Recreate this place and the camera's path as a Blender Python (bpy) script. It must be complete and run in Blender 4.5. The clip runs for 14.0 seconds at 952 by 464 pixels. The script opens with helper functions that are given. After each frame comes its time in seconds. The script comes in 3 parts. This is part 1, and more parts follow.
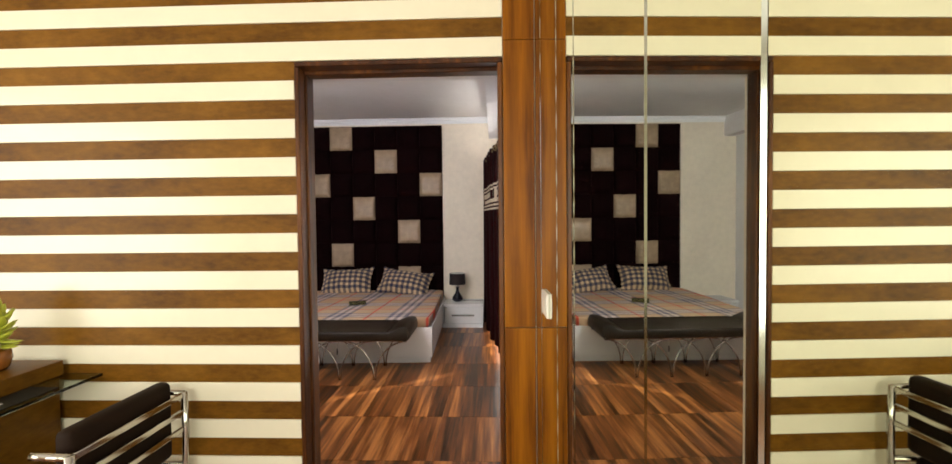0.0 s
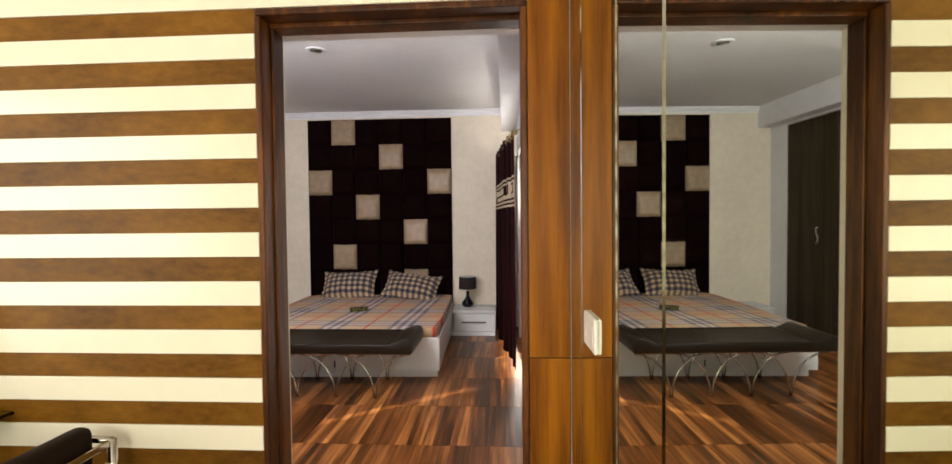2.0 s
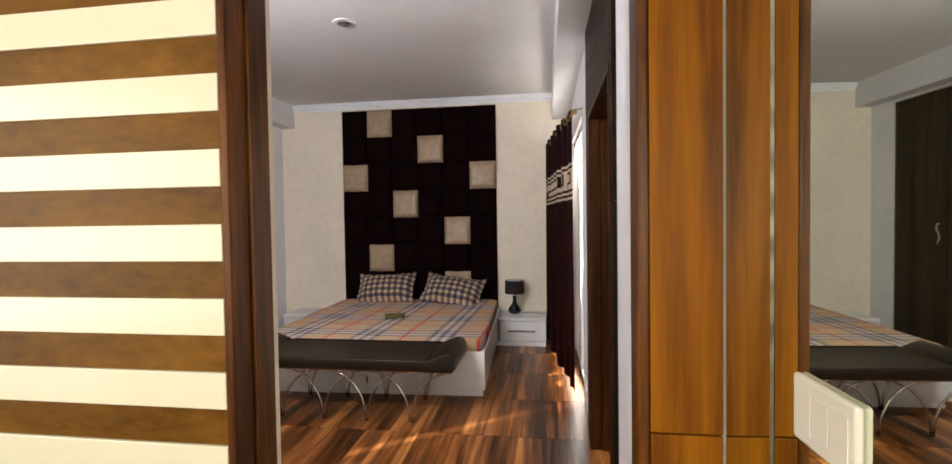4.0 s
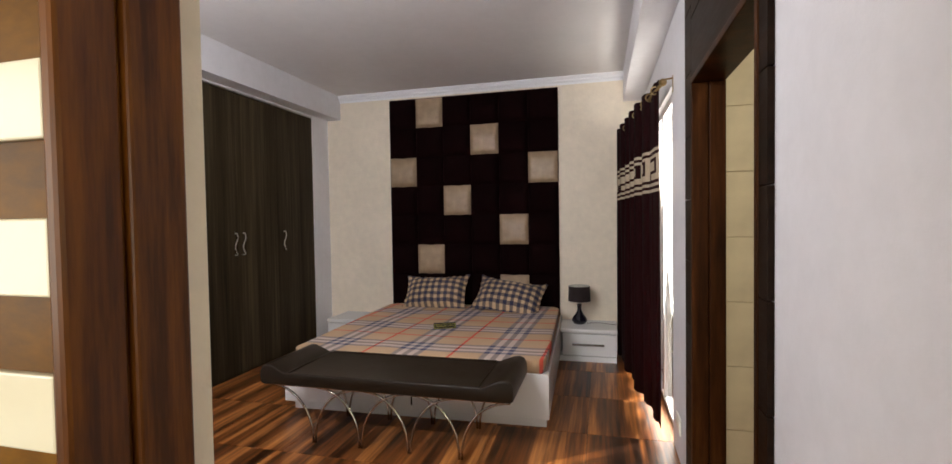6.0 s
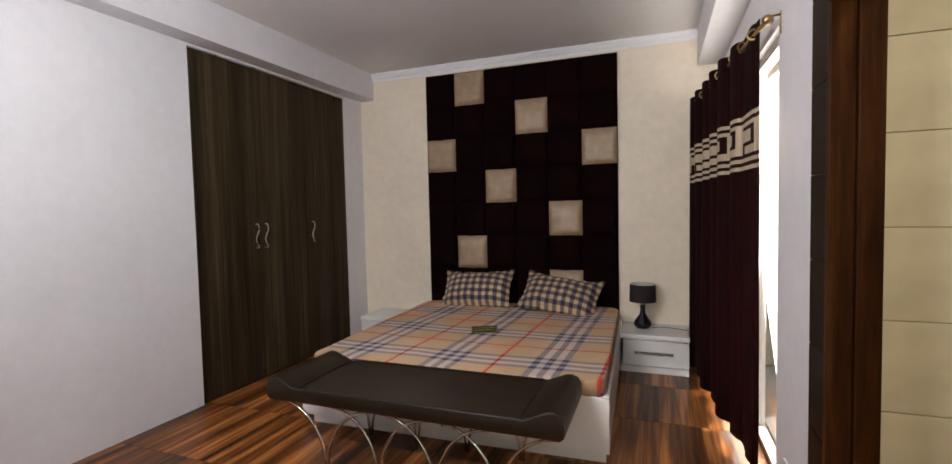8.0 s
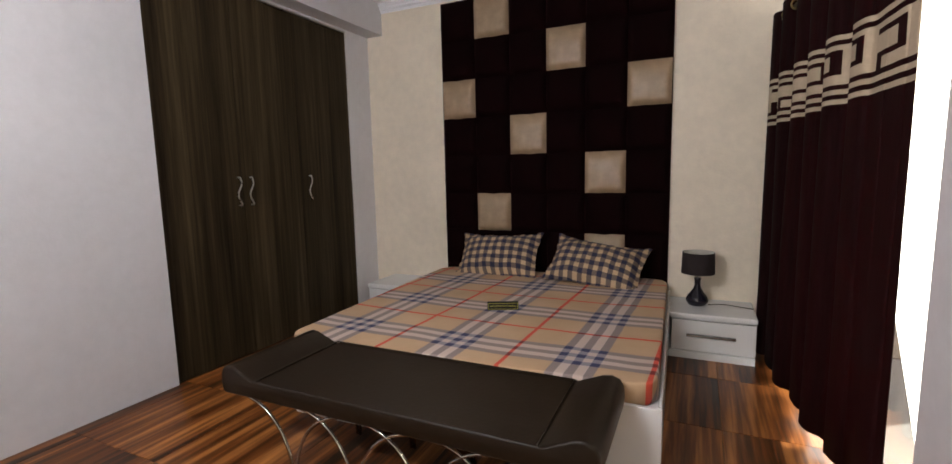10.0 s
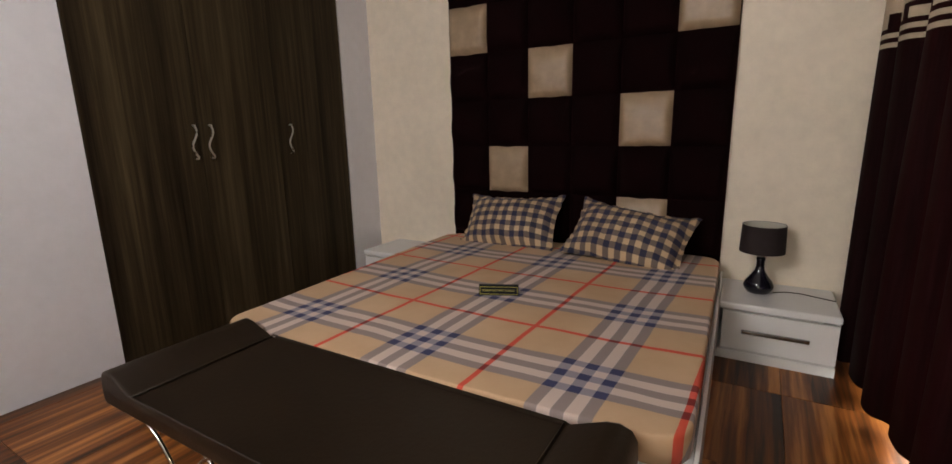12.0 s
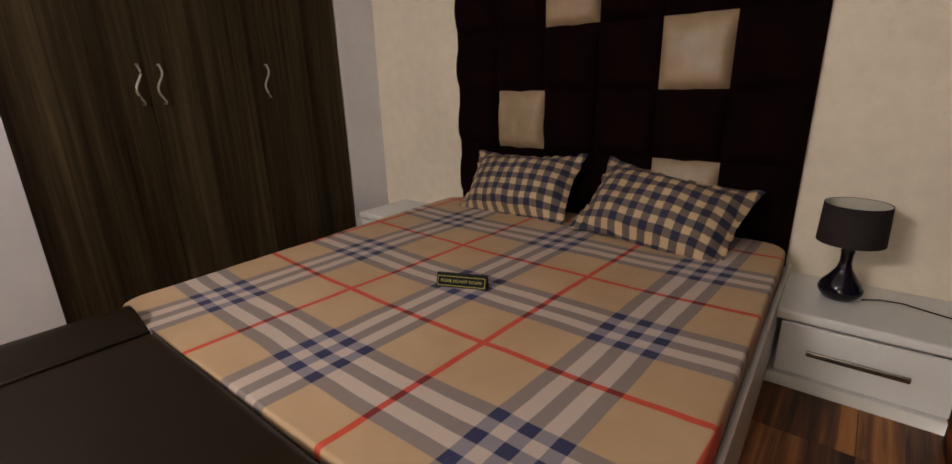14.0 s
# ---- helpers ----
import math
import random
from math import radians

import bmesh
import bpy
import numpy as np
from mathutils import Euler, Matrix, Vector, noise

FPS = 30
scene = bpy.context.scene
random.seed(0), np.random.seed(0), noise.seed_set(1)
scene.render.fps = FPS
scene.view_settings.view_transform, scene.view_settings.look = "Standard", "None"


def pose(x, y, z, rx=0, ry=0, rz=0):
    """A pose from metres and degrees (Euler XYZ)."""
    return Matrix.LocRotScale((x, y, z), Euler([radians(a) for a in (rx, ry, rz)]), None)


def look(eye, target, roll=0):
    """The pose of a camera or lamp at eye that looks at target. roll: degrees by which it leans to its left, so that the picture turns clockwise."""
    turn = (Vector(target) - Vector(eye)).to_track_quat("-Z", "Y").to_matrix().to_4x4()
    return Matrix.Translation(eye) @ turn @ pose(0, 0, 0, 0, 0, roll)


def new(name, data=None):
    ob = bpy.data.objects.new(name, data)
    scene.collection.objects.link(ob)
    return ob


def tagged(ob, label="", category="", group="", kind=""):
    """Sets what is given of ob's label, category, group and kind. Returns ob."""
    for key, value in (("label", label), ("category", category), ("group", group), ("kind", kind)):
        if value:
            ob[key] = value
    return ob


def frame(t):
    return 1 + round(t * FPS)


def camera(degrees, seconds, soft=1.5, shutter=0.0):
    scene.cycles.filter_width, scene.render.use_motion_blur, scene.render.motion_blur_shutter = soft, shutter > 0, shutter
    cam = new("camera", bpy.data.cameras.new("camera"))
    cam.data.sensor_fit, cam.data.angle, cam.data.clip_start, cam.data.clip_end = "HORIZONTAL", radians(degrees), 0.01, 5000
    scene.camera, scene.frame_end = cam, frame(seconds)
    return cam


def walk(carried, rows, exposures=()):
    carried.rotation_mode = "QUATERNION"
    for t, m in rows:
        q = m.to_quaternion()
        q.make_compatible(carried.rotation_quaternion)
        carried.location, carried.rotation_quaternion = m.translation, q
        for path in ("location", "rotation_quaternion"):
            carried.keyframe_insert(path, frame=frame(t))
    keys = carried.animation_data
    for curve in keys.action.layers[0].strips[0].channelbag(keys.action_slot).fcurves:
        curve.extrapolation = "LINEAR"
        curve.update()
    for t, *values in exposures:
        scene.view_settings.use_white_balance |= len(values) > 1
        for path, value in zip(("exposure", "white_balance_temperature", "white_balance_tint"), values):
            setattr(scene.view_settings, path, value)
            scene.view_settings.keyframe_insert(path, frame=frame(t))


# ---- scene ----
cam = camera(89.4, 14.0)
PATH = [
    (0, (0.417, -0.029, 1.466), (0.339, 1.969, 1.406), -0.6),
    (0.5, (0.407, 0.066, 1.458), (0.324, 2.063, 1.403), -0.6),
    (1, (0.4, 0.194, 1.453), (0.31, 2.191, 1.4), -0.6),
    (1.5, (0.396, 0.322, 1.455), (0.299, 2.319, 1.4), -0.7),
    (2, (0.382, 0.454, 1.447), (0.261, 2.449, 1.39), -0.6),
    (2.5, (0.361, 0.581, 1.438), (0.205, 2.574, 1.382), -0.6),
    (3, (0.329, 0.739, 1.429), (0.133, 2.729, 1.374), -0.7),
    (5.5, (0.161, 1.460, 1.398), (-0.290, 3.408, 1.342), -0.9),
    (6, (0.120, 1.612, 1.402), (-0.386, 3.546, 1.345), -0.9),
    (6.5, (0.09, 1.747, 1.398), (-0.468, 3.667, 1.344), -1.0),
    (7, (0.059, 1.881, 1.398), (-0.557, 3.783, 1.342), -1.1),
    (7.5, (0.049, 2.024, 1.38), (-0.621, 3.907, 1.316), -1.3),
    (8, (0.019, 2.187, 1.385), (-0.688, 4.055, 1.289), -1.3),
    (8.5, (-0.022, 2.336, 1.355), (-0.757, 4.191, 1.228), -1.2),
    (9, (-0.071, 2.508, 1.327), (-0.832, 4.35, 1.158), -1.2),
    (11.5, (-0.15, 3.392, 1.276), (-1.108, 5.107, 0.902), -1.3),
    (12, (-0.158, 3.586, 1.25), (-1.153, 5.268, 0.826), -1.3),
    (12.5, (-0.155, 3.76, 1.238), (-1.198, 5.397, 0.756), -1.4),
    (13, (-0.141, 3.948, 1.218), (-1.238, 5.533, 0.686), -1.5),
    (13.5, (-0.126, 4.131, 1.202), (-1.279, 5.663, 0.633), -1.6),
    (14, (-0.117, 4.329, 1.186), (-1.325, 5.802, 0.579), -1.6),
]
walk(cam, [(t, look(eye, target, roll)) for t, eye, target, roll in PATH],
     exposures=[(0, 0.40, 6500, 10), (3, 0.38, 6500, 10), (6.5, 0.18, 6500, 10), (7.5, 0.2, 6500, 10), (9, 0.15, 6500, 10), (11.5, 0.05, 6850, 11), (14, -0.04, 7450, 12)])

# ---- light ----
world = bpy.data.worlds.new("sky")
scene.world = world
world.use_nodes = True
wn = world.node_tree
sky = wn.nodes.new("ShaderNodeTexSky")
sky.sky_type, sky.sun_disc = "NISHITA", False
SUN_ELEV, SUN_TURN = radians(36), radians(55)
sky.sun_elevation, sky.sun_rotation = SUN_ELEV, SUN_TURN
wn.links.new(sky.outputs[0], wn.nodes["Background"].inputs[0])
wn.nodes["Background"].inputs[1].default_value = 0.12

sun = new("sun", bpy.data.lights.new("sun", "SUN"))
sun.data.energy, sun.data.angle, sun.data.color = 5.0, radians(0.5), (1, 0.93, 0.82)
sun.matrix_world = look((0, 0, 0), (-math.cos(SUN_ELEV) * math.sin(SUN_TURN), -math.cos(SUN_ELEV) * math.cos(SUN_TURN), -math.sin(SUN_ELEV)))


def area(name, eye, target, w, h, watts, colour):
    lamp = new(name, bpy.data.lights.new(name, "AREA"))
    lamp.data.shape, lamp.data.size, lamp.data.size_y = "RECTANGLE", w, h
    lamp.data.energy, lamp.data.color = watts, colour
    lamp.matrix_world = look(eye, target)
    return lamp


area("daylight_hall_left", (-3.4, -0.6, 1.5), (0, 0.6, 1.3), 2.2, 1.9, 58, (1, 0.93, 0.79))
area("daylight_hall_back", (-0.7, -2.9, 1.5), (-0.7, 2, 1.4), 2.2, 1.8, 78, (1, 0.93, 0.79))
area("daylight_window", (0.60, 5.47, 1.1), (-3, 5.2, 1.3), 1.42, 2.05, 70, (1, 0.95, 0.86))
# added fill high on the south wall, no known source there
area("tube_light_glow", (-1.45, 2.238, 2.36), (-1.45, 4.2, 2.25), 1.1, 0.05, 56, (0.95, 0.945, 0.955))
# added fill without a fixture, brightens what shows through the bathroom doorway
area("bathroom_light", (1.75, 3.2, 2.6), (1.6, 3.5, 0), 0.3, 0.3, 13, (1, 0.93, 0.78))


# ---- materials ----
class Nodes:
    """A small builder of node materials."""

    def __init__(self, name, rough=0.5, metal=0.0):
        self.m = bpy.data.materials.new(name)
        self.m.use_nodes = True
        self.t = self.m.node_tree
        self.b = self.t.nodes["Principled BSDF"]
        self.b.inputs["Roughness"].default_value = rough
        self.b.inputs["Metallic"].default_value = metal

    def node(self, kind, operation="", blend_type=""):
        n = self.t.nodes.new(kind)
        if operation:
            n.operation = operation
        if blend_type:
            n.data_type, n.blend_type = "RGBA", blend_type
        return n

    def put(self, value, socket):
        if isinstance(value, bpy.types.NodeSocket):
            self.t.links.new(value, socket)
        elif isinstance(value, tuple) and len(value) == 3 and socket.type == "RGBA":
            socket.default_value = (*value, 1)
        else:
            socket.default_value = value

    def coords(self, scale=(1, 1, 1), spread=0.0):
        tc = self.node("ShaderNodeTexCoord")
        mp = self.node("ShaderNodeMapping")
        mp.inputs["Scale"].default_value = scale
        self.put(tc.outputs["Object"], mp.inputs["Vector"])
        if spread:
            oi = self.node("ShaderNodeObjectInfo")
            mul = self.node("ShaderNodeMath", operation="MULTIPLY")
            self.put(oi.outputs["Random"], mul.inputs[0])
            mul.inputs[1].default_value = spread
            self.put(mul.outputs[0], mp.inputs["Location"])
        return mp.outputs[0]

    def noise(self, vec, scale=5.0, detail=4.0, rough=0.55):
        n = self.node("ShaderNodeTexNoise")
        n.inputs["Scale"].default_value, n.inputs["Detail"].default_value = scale, detail
        n.inputs["Roughness"].default_value = rough
        self.put(vec, n.inputs["Vector"])
        return n.outputs["Fac"]

    def ramp(self, fac, *stops):
        n = self.node("ShaderNodeValToRGB")
        e = n.color_ramp.elements
        while len(e) < len(stops):
            e.new(0.5)
        for el, (p, c) in zip(e, stops):
            el.position, el.color = p, (*c, 1)
        self.put(fac, n.inputs[0])
        return n.outputs[0]

    def mix(self, fac, a, b, blend="MIX"):
        n = self.node("ShaderNodeMix", blend_type=blend)
        self.put(fac, n.inputs[0])
        self.put(a, n.inputs[6])
        self.put(b, n.inputs[7])
        return n.outputs[2]

    def math(self, op, a, b=0.0):
        n = self.node("ShaderNodeMath", operation=op)
        self.put(a, n.inputs[0])
        self.put(b, n.inputs[1])
        return n.outputs[0]

    def bump(self, height, strength=0.2, distance=0.01):
        n = self.node("ShaderNodeBump")
        n.inputs["Strength"].default_value, n.inputs["Distance"].default_value = strength, distance
        self.put(height, n.inputs["Height"])
        self.put(n.outputs[0], self.b.inputs["Normal"])

    def colour(self, c):
        self.put(c, self.b.inputs["Base Color"])

    def rough(self, fac, low, high):
        n = self.node("ShaderNodeMapRange")
        self.put(fac, n.inputs[0])
        n.inputs["To Min"].default_value, n.inputs["To Max"].default_value = low, high
        self.put(n.outputs[0], self.b.inputs["Roughness"])


def paint(name, base, rough=0.6, vary=0.06, grain=0.15, grain_scale=60):
    """Painted plaster: faint blotches, roller grain."""
    n = Nodes(name, rough)
    v = n.coords()
    dark = tuple(c * (1 - vary) for c in base)
    n.colour(n.ramp(n.mix(0.45, n.noise(v, 1.7, 5), n.noise(v, 13, 4, 0.65)), (0.34, dark), (0.62, base)))
    n.bump(n.noise(v, grain_scale, 3), grain, 0.004)
    return n.m


def wood(name, dark, mid, light, scale, rough=0.35, spread=7.0, coat=0.0, fine=6.0, stops=(0.32, 0.5, 0.7), spec=0.4):
    """Wood with streaks; scale is small along the grain."""
    n = Nodes(name, rough)
    v = n.coords(scale, spread)
    broad = n.noise(v, 1.0, 3, 0.6)
    thin = n.noise(v, fine, 4, 0.7)
    f = n.mix(0.4, broad, thin)
    c = n.ramp(f, (stops[0], dark), (stops[1], mid), (stops[2], light))
    n.colour(c)
    n.rough(thin, rough - 0.07, rough + 0.1)
    n.bump(thin, 0.08, 0.002)
    n.b.inputs["Coat Weight"].default_value = coat
    n.b.inputs["Specular IOR Level"].default_value = spec
    n.b.inputs["Coat Roughness"].default_value = 0.12
    return n.m


def cathedral_veneer():
    """Honey veneer with long dark pores and arched flame figure."""
    n = Nodes("honey_veneer", 0.34)
    v = n.coords((1, 1, 1), 5.0)
    warp = n.noise(n.coords((5, 5, 0.9), 5.0), 1.0, 4, 0.6)
    w = n.node("ShaderNodeTexWave")
    w.wave_type, w.bands_direction = "BANDS", "X"
    w.inputs["Scale"].default_value, w.inputs["Distortion"].default_value = 3.0, 14.0
    w.inputs["Detail"].default_value, w.inputs["Detail Scale"].default_value = 2.0, 0.8
    mp = n.coords((1.0, 1.0, 0.16), 5.0)
    n.put(mp, w.inputs["Vector"])
    fine = n.noise(n.coords((60, 60, 2.5), 5.0), 1.0, 4, 0.7)
    f = n.mix(0.42, n.mix(0.78, w.outputs["Fac"], warp), fine)
    n.colour(n.ramp(f, (0.30, (0.055, 0.014, 0.0006)), (0.47, (0.185, 0.058, 0.0018)), (0.66, (0.31, 0.110, 0.003))))
    n.rough(fine, 0.28, 0.44)
    n.bump(fine, 0.10, 0.002)
    n.b.inputs["Specular IOR Level"].default_value = 0.14
    return n.m


def floor_tile_wood():
    """Glazed tile printed with narrow wood strips of differing tone."""
    n = Nodes("wood_look_floor_tile", 0.3)
    tc = n.node("ShaderNodeTexCoord")
    sep = n.node("ShaderNodeSeparateXYZ")
    n.put(tc.outputs["Object"], sep.inputs[0])
    oi = n.node("ShaderNodeObjectInfo")
    ripple = n.noise(n.coords((3, 1.2, 1), 30), 1.0, 3)
    across = n.math("ADD", n.math("MULTIPLY", sep.outputs[0], 11.7), n.math("MULTIPLY", ripple, 0.9))
    cell = n.math("ADD", n.math("FLOOR", across), n.math("MULTIPLY", oi.outputs["Random"], 91.7))
    white = n.node("ShaderNodeTexWhiteNoise")
    white.noise_dimensions = "1D"
    n.put(cell, white.inputs["W"])
    v = n.coords((7.5, 0.3, 1), 30)
    broad, thin = n.noise(v, 1.0, 3, 0.6), n.noise(v, 4.0, 4, 0.7)
    f = n.mix(0.42, broad, thin)
    f = n.math("ADD", f, n.math("MULTIPLY", n.math("SUBTRACT", white.outputs["Value"], 0.5), 0.125))
    n.colour(n.ramp(f, (0.36, (0.024, 0.008, 0.003)), (0.50, (0.17, 0.054, 0.013)), (0.66, (0.50, 0.20, 0.055))))
    n.rough(thin, 0.24, 0.40)
    n.bump(thin, 0.06, 0.002)
    n.b.inputs["Specular IOR Level"].default_value = 0.28
    return n.m


def plain(name, base, rough=0.4, metal=0.0, vary=0.12, scale=14.0, bump=0.05):
    n = Nodes(name, rough, metal)
    v = n.coords()
    f = n.noise(v, scale, 5)
    n.colour(n.ramp(f, (0.25, tuple(c * (1 - vary) for c in base)), (0.75, base)))
    n.rough(f, rough * 0.85, min(1, rough * 1.2))
    if bump:
        n.bump(n.noise(v, scale * 9, 3), bump, 0.002)
    return n.m


M_WALL = paint("white_paint", (0.77, 0.76, 0.79), 0.55, 0.09)
M_CREAM = paint("cream_textured_paint", (0.86, 0.755, 0.615), 0.6, 0.14, 0.9, 24)
M_CEIL = paint("ceiling_paint", (0.83, 0.81, 0.81), 0.7)
M_TRIM = paint("white_trim_paint", (0.82, 0.82, 0.84), 0.5, 0.03, 0.05)
M_HALL = paint("hall_cream_laminate", (0.84, 0.80, 0.64), 0.20, 0.05, 0.10, 5)
M_STRIPE = wood("stripe_veneer", (0.075, 0.030, 0.003), (0.155, 0.067, 0.006), (0.245, 0.112, 0.012), (2.2, 2, 5), 0.38, 9, 0.0, 9, spec=0.14)
M_JAMB = wood("polished_jamb_wood", (0.013, 0.0034, 0.0005), (0.058, 0.0165, 0.0022), (0.21, 0.070, 0.009), (9, 9, 0.7), 0.32, 5, 0.0, spec=0.25)
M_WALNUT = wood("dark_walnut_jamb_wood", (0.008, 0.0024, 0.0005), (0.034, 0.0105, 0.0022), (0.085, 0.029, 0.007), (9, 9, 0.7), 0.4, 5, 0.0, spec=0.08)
M_PANEL = cathedral_veneer()
M_WARD = wood("wenge_laminate", (0.013, 0.008, 0.005), (0.040, 0.028, 0.015), (0.092, 0.067, 0.036), (7, 9, 0.25), 0.5, 5, 0, 5, (0.34, 0.5, 0.67), spec=0.1)
M_DARKWOOD = wood("dark_panel_wood", (0.005, 0.0025, 0.0013), (0.014, 0.0068, 0.0036), (0.026, 0.013, 0.0065), (2, 1.2, 9), 0.45, 5, spec=0.08)
M_FLOOR = floor_tile_wood()
M_GROUT = plain("floor_grout", (0.07, 0.04, 0.025), 0.8)
M_LACQUER = plain("white_lacquer", (0.80, 0.80, 0.80), 0.22, 0, 0.04, 3, 0.01)
M_VELVET = plain("plum_velvet", (0.0085, 0.0018, 0.0021), 0.9, 0, 0.6, 5, 0.3)
M_VELVET.node_tree.nodes["Principled BSDF"].inputs["Sheen Weight"].default_value = 0.26
M_VELVET.node_tree.nodes["Principled BSDF"].inputs["Sheen Roughness"].default_value = 0.32
M_VELVET.node_tree.nodes["Principled BSDF"].inputs["Sheen Tint"].default_value = (0.35, 0.10, 0.12, 1)
for m, level in ((M_VELVET, 0.05),):
    m.node_tree.nodes["Principled BSDF"].inputs["Specular IOR Level"].default_value = level
M_SATIN = plain("champagne_satin", (0.40, 0.28, 0.175), 0.42, 0, 0.35, 13, 0.3)
M_LEATHER = plain("brown_leatherette", (0.018, 0.0105, 0.0052), 0.42, 0, 0.3, 6, 0.3)
M_LEATHER.node_tree.nodes["Principled BSDF"].inputs["Specular IOR Level"].default_value = 0.24
M_CHAIRPAD = plain("dark_brown_upholstery", (0.018, 0.009, 0.005), 0.6, 0, 0.3, 8, 0.25)
M_CHAIRPAD.node_tree.nodes["Principled BSDF"].inputs["Specular IOR Level"].default_value = 0.1
M_CHROME = plain("chrome", (0.56, 0.54, 0.50), 0.12, 1.0, 0.1, 8, 0)
# chrome whose dark reflections are put into a darkened, blotchy base colour
M_DARKCHROME = plain("chrome_painted_reflections", (0.34, 0.33, 0.33), 0.14, 1.0, 0.6, 22, 0)
M_STEEL = plain("brushed_steel", (0.60, 0.58, 0.54), 0.28, 1.0, 0.15, 20, 0)
M_BRASS = plain("antique_brass", (0.42, 0.29, 0.14), 0.35, 1.0, 0.2, 20, 0)
M_SHADE = plain("purple_shade_fabric", (0.017, 0.008, 0.0085), 0.8, 0, 0.2, 40, 0.3)
M_SHADE_IN = plain("shade_lining", (0.55, 0.52, 0.44), 0.7)
M_GLAZE = plain("black_glazed_ceramic", (0.010, 0.009, 0.016), 0.08, 0, 0.3, 4, 0)
M_BLACK = plain("black_plastic", (0.008, 0.008, 0.007), 0.5)
M_BLACK.node_tree.nodes["Principled BSDF"].inputs["Specular IOR Level"].default_value = 0.15
M_WHITE_PLASTIC = plain("white_plastic", (0.80, 0.78, 0.70), 0.3, 0, 0.04, 4, 0)
M_YELLOW = plain("yellow_print", (0.50, 0.44, 0.07), 0.5)
M_LEAF = plain("yellow_green_leaf", (0.50, 0.56, 0.05), 0.35, 0, 0.35, 12, 0.1)
M_POT = plain("amber_glazed_pot", (0.28, 0.10, 0.02), 0.2, 0, 0.3, 9, 0.05)
M_BATHTILE = plain("cream_wall_tile", (0.80, 0.72, 0.53), 0.25, 0, 0.34, 3, 0.02)
M_BATHGROUT = plain("tile_grout", (0.58, 0.47, 0.30), 0.8)
M_CONCRETE = plain("pale_concrete", (0.5, 0.48, 0.45), 0.8, 0, 0.2, 3, 0.3)
M_BALCONY = plain("pale_balcony_tile", (0.8, 0.79, 0.76), 0.6, 0, 0.08, 3, 0.05)
M_PAPER = plain("white_paper", (0.8, 0.8, 0.78), 0.7)
M_BAND = plain("beige_curtain_weave", (0.50, 0.39, 0.28), 0.8, 0, 0.15, 50, 0.2)


def curtain_cloth():
    n = Nodes("plum_curtain_cloth", 0.85)
    n.b.inputs["Specular IOR Level"].default_value = 0.1
    v = n.coords((30, 30, 1.5))
    n.colour(n.ramp(n.noise(v, 4, 4), (0.3, (0.006, 0.0018, 0.002)), (0.7, (0.017, 0.004, 0.005))))
    n.bump(n.noise(n.coords(), 300, 2), 0.15, 0.001)
    out = n.t.nodes["Material Output"]
    tr = n.node("ShaderNodeBsdfTranslucent")
    tr.inputs[0].default_value = (0.16, 0.012, 0.016, 1)
    add = n.node("ShaderNodeMixShader")
    add.inputs[0].default_value = 0.14
    n.put(n.b.outputs[0], add.inputs[1])
    n.put(tr.outputs[0], add.inputs[2])
    n.put(add.outputs[0], out.inputs[0])
    return n.m


M_CURTAIN = curtain_cloth()


def mirror_glass():
    n = Nodes("silvered_mirror", 0.015, 1.0)
    n.b.inputs["Base Color"].default_value = (0.78, 0.82, 0.70, 1)
    return n.m


def clear_glass(name, tint):
    n = Nodes(name, 0.02)
    n.b.inputs["Base Color"].default_value = (*tint, 1)
    n.b.inputs["Transmission Weight"].default_value = 1.0
    n.b.inputs["IOR"].default_value = 1.45
    return n.m


M_MIRROR = mirror_glass()
M_BEVEL = plain("bevelled_mirror_edge", (0.62, 0.68, 0.60), 0.10, 1.0, 0.25, 6, 0.0)
M_GLASS = clear_glass("green_table_glass", (0.72, 0.88, 0.80))


def stripes(n, u, pitch, phase, offsets, half):
    """1 where u lies within half of a line at phase + k * pitch + one of offsets."""
    total = None
    for o in offsets:
        a = n.math("SUBTRACT", u, phase + o - pitch / 2)
        a = n.math("PINGPONG", n.math("ABSOLUTE", n.math("SUBTRACT", n.math("FLOORED_MODULO", a, pitch), pitch / 2)), 99.0)
        a = n.math("LESS_THAN", a, half)
        total = a if total is None else n.math("MAXIMUM", total, a)
    return total


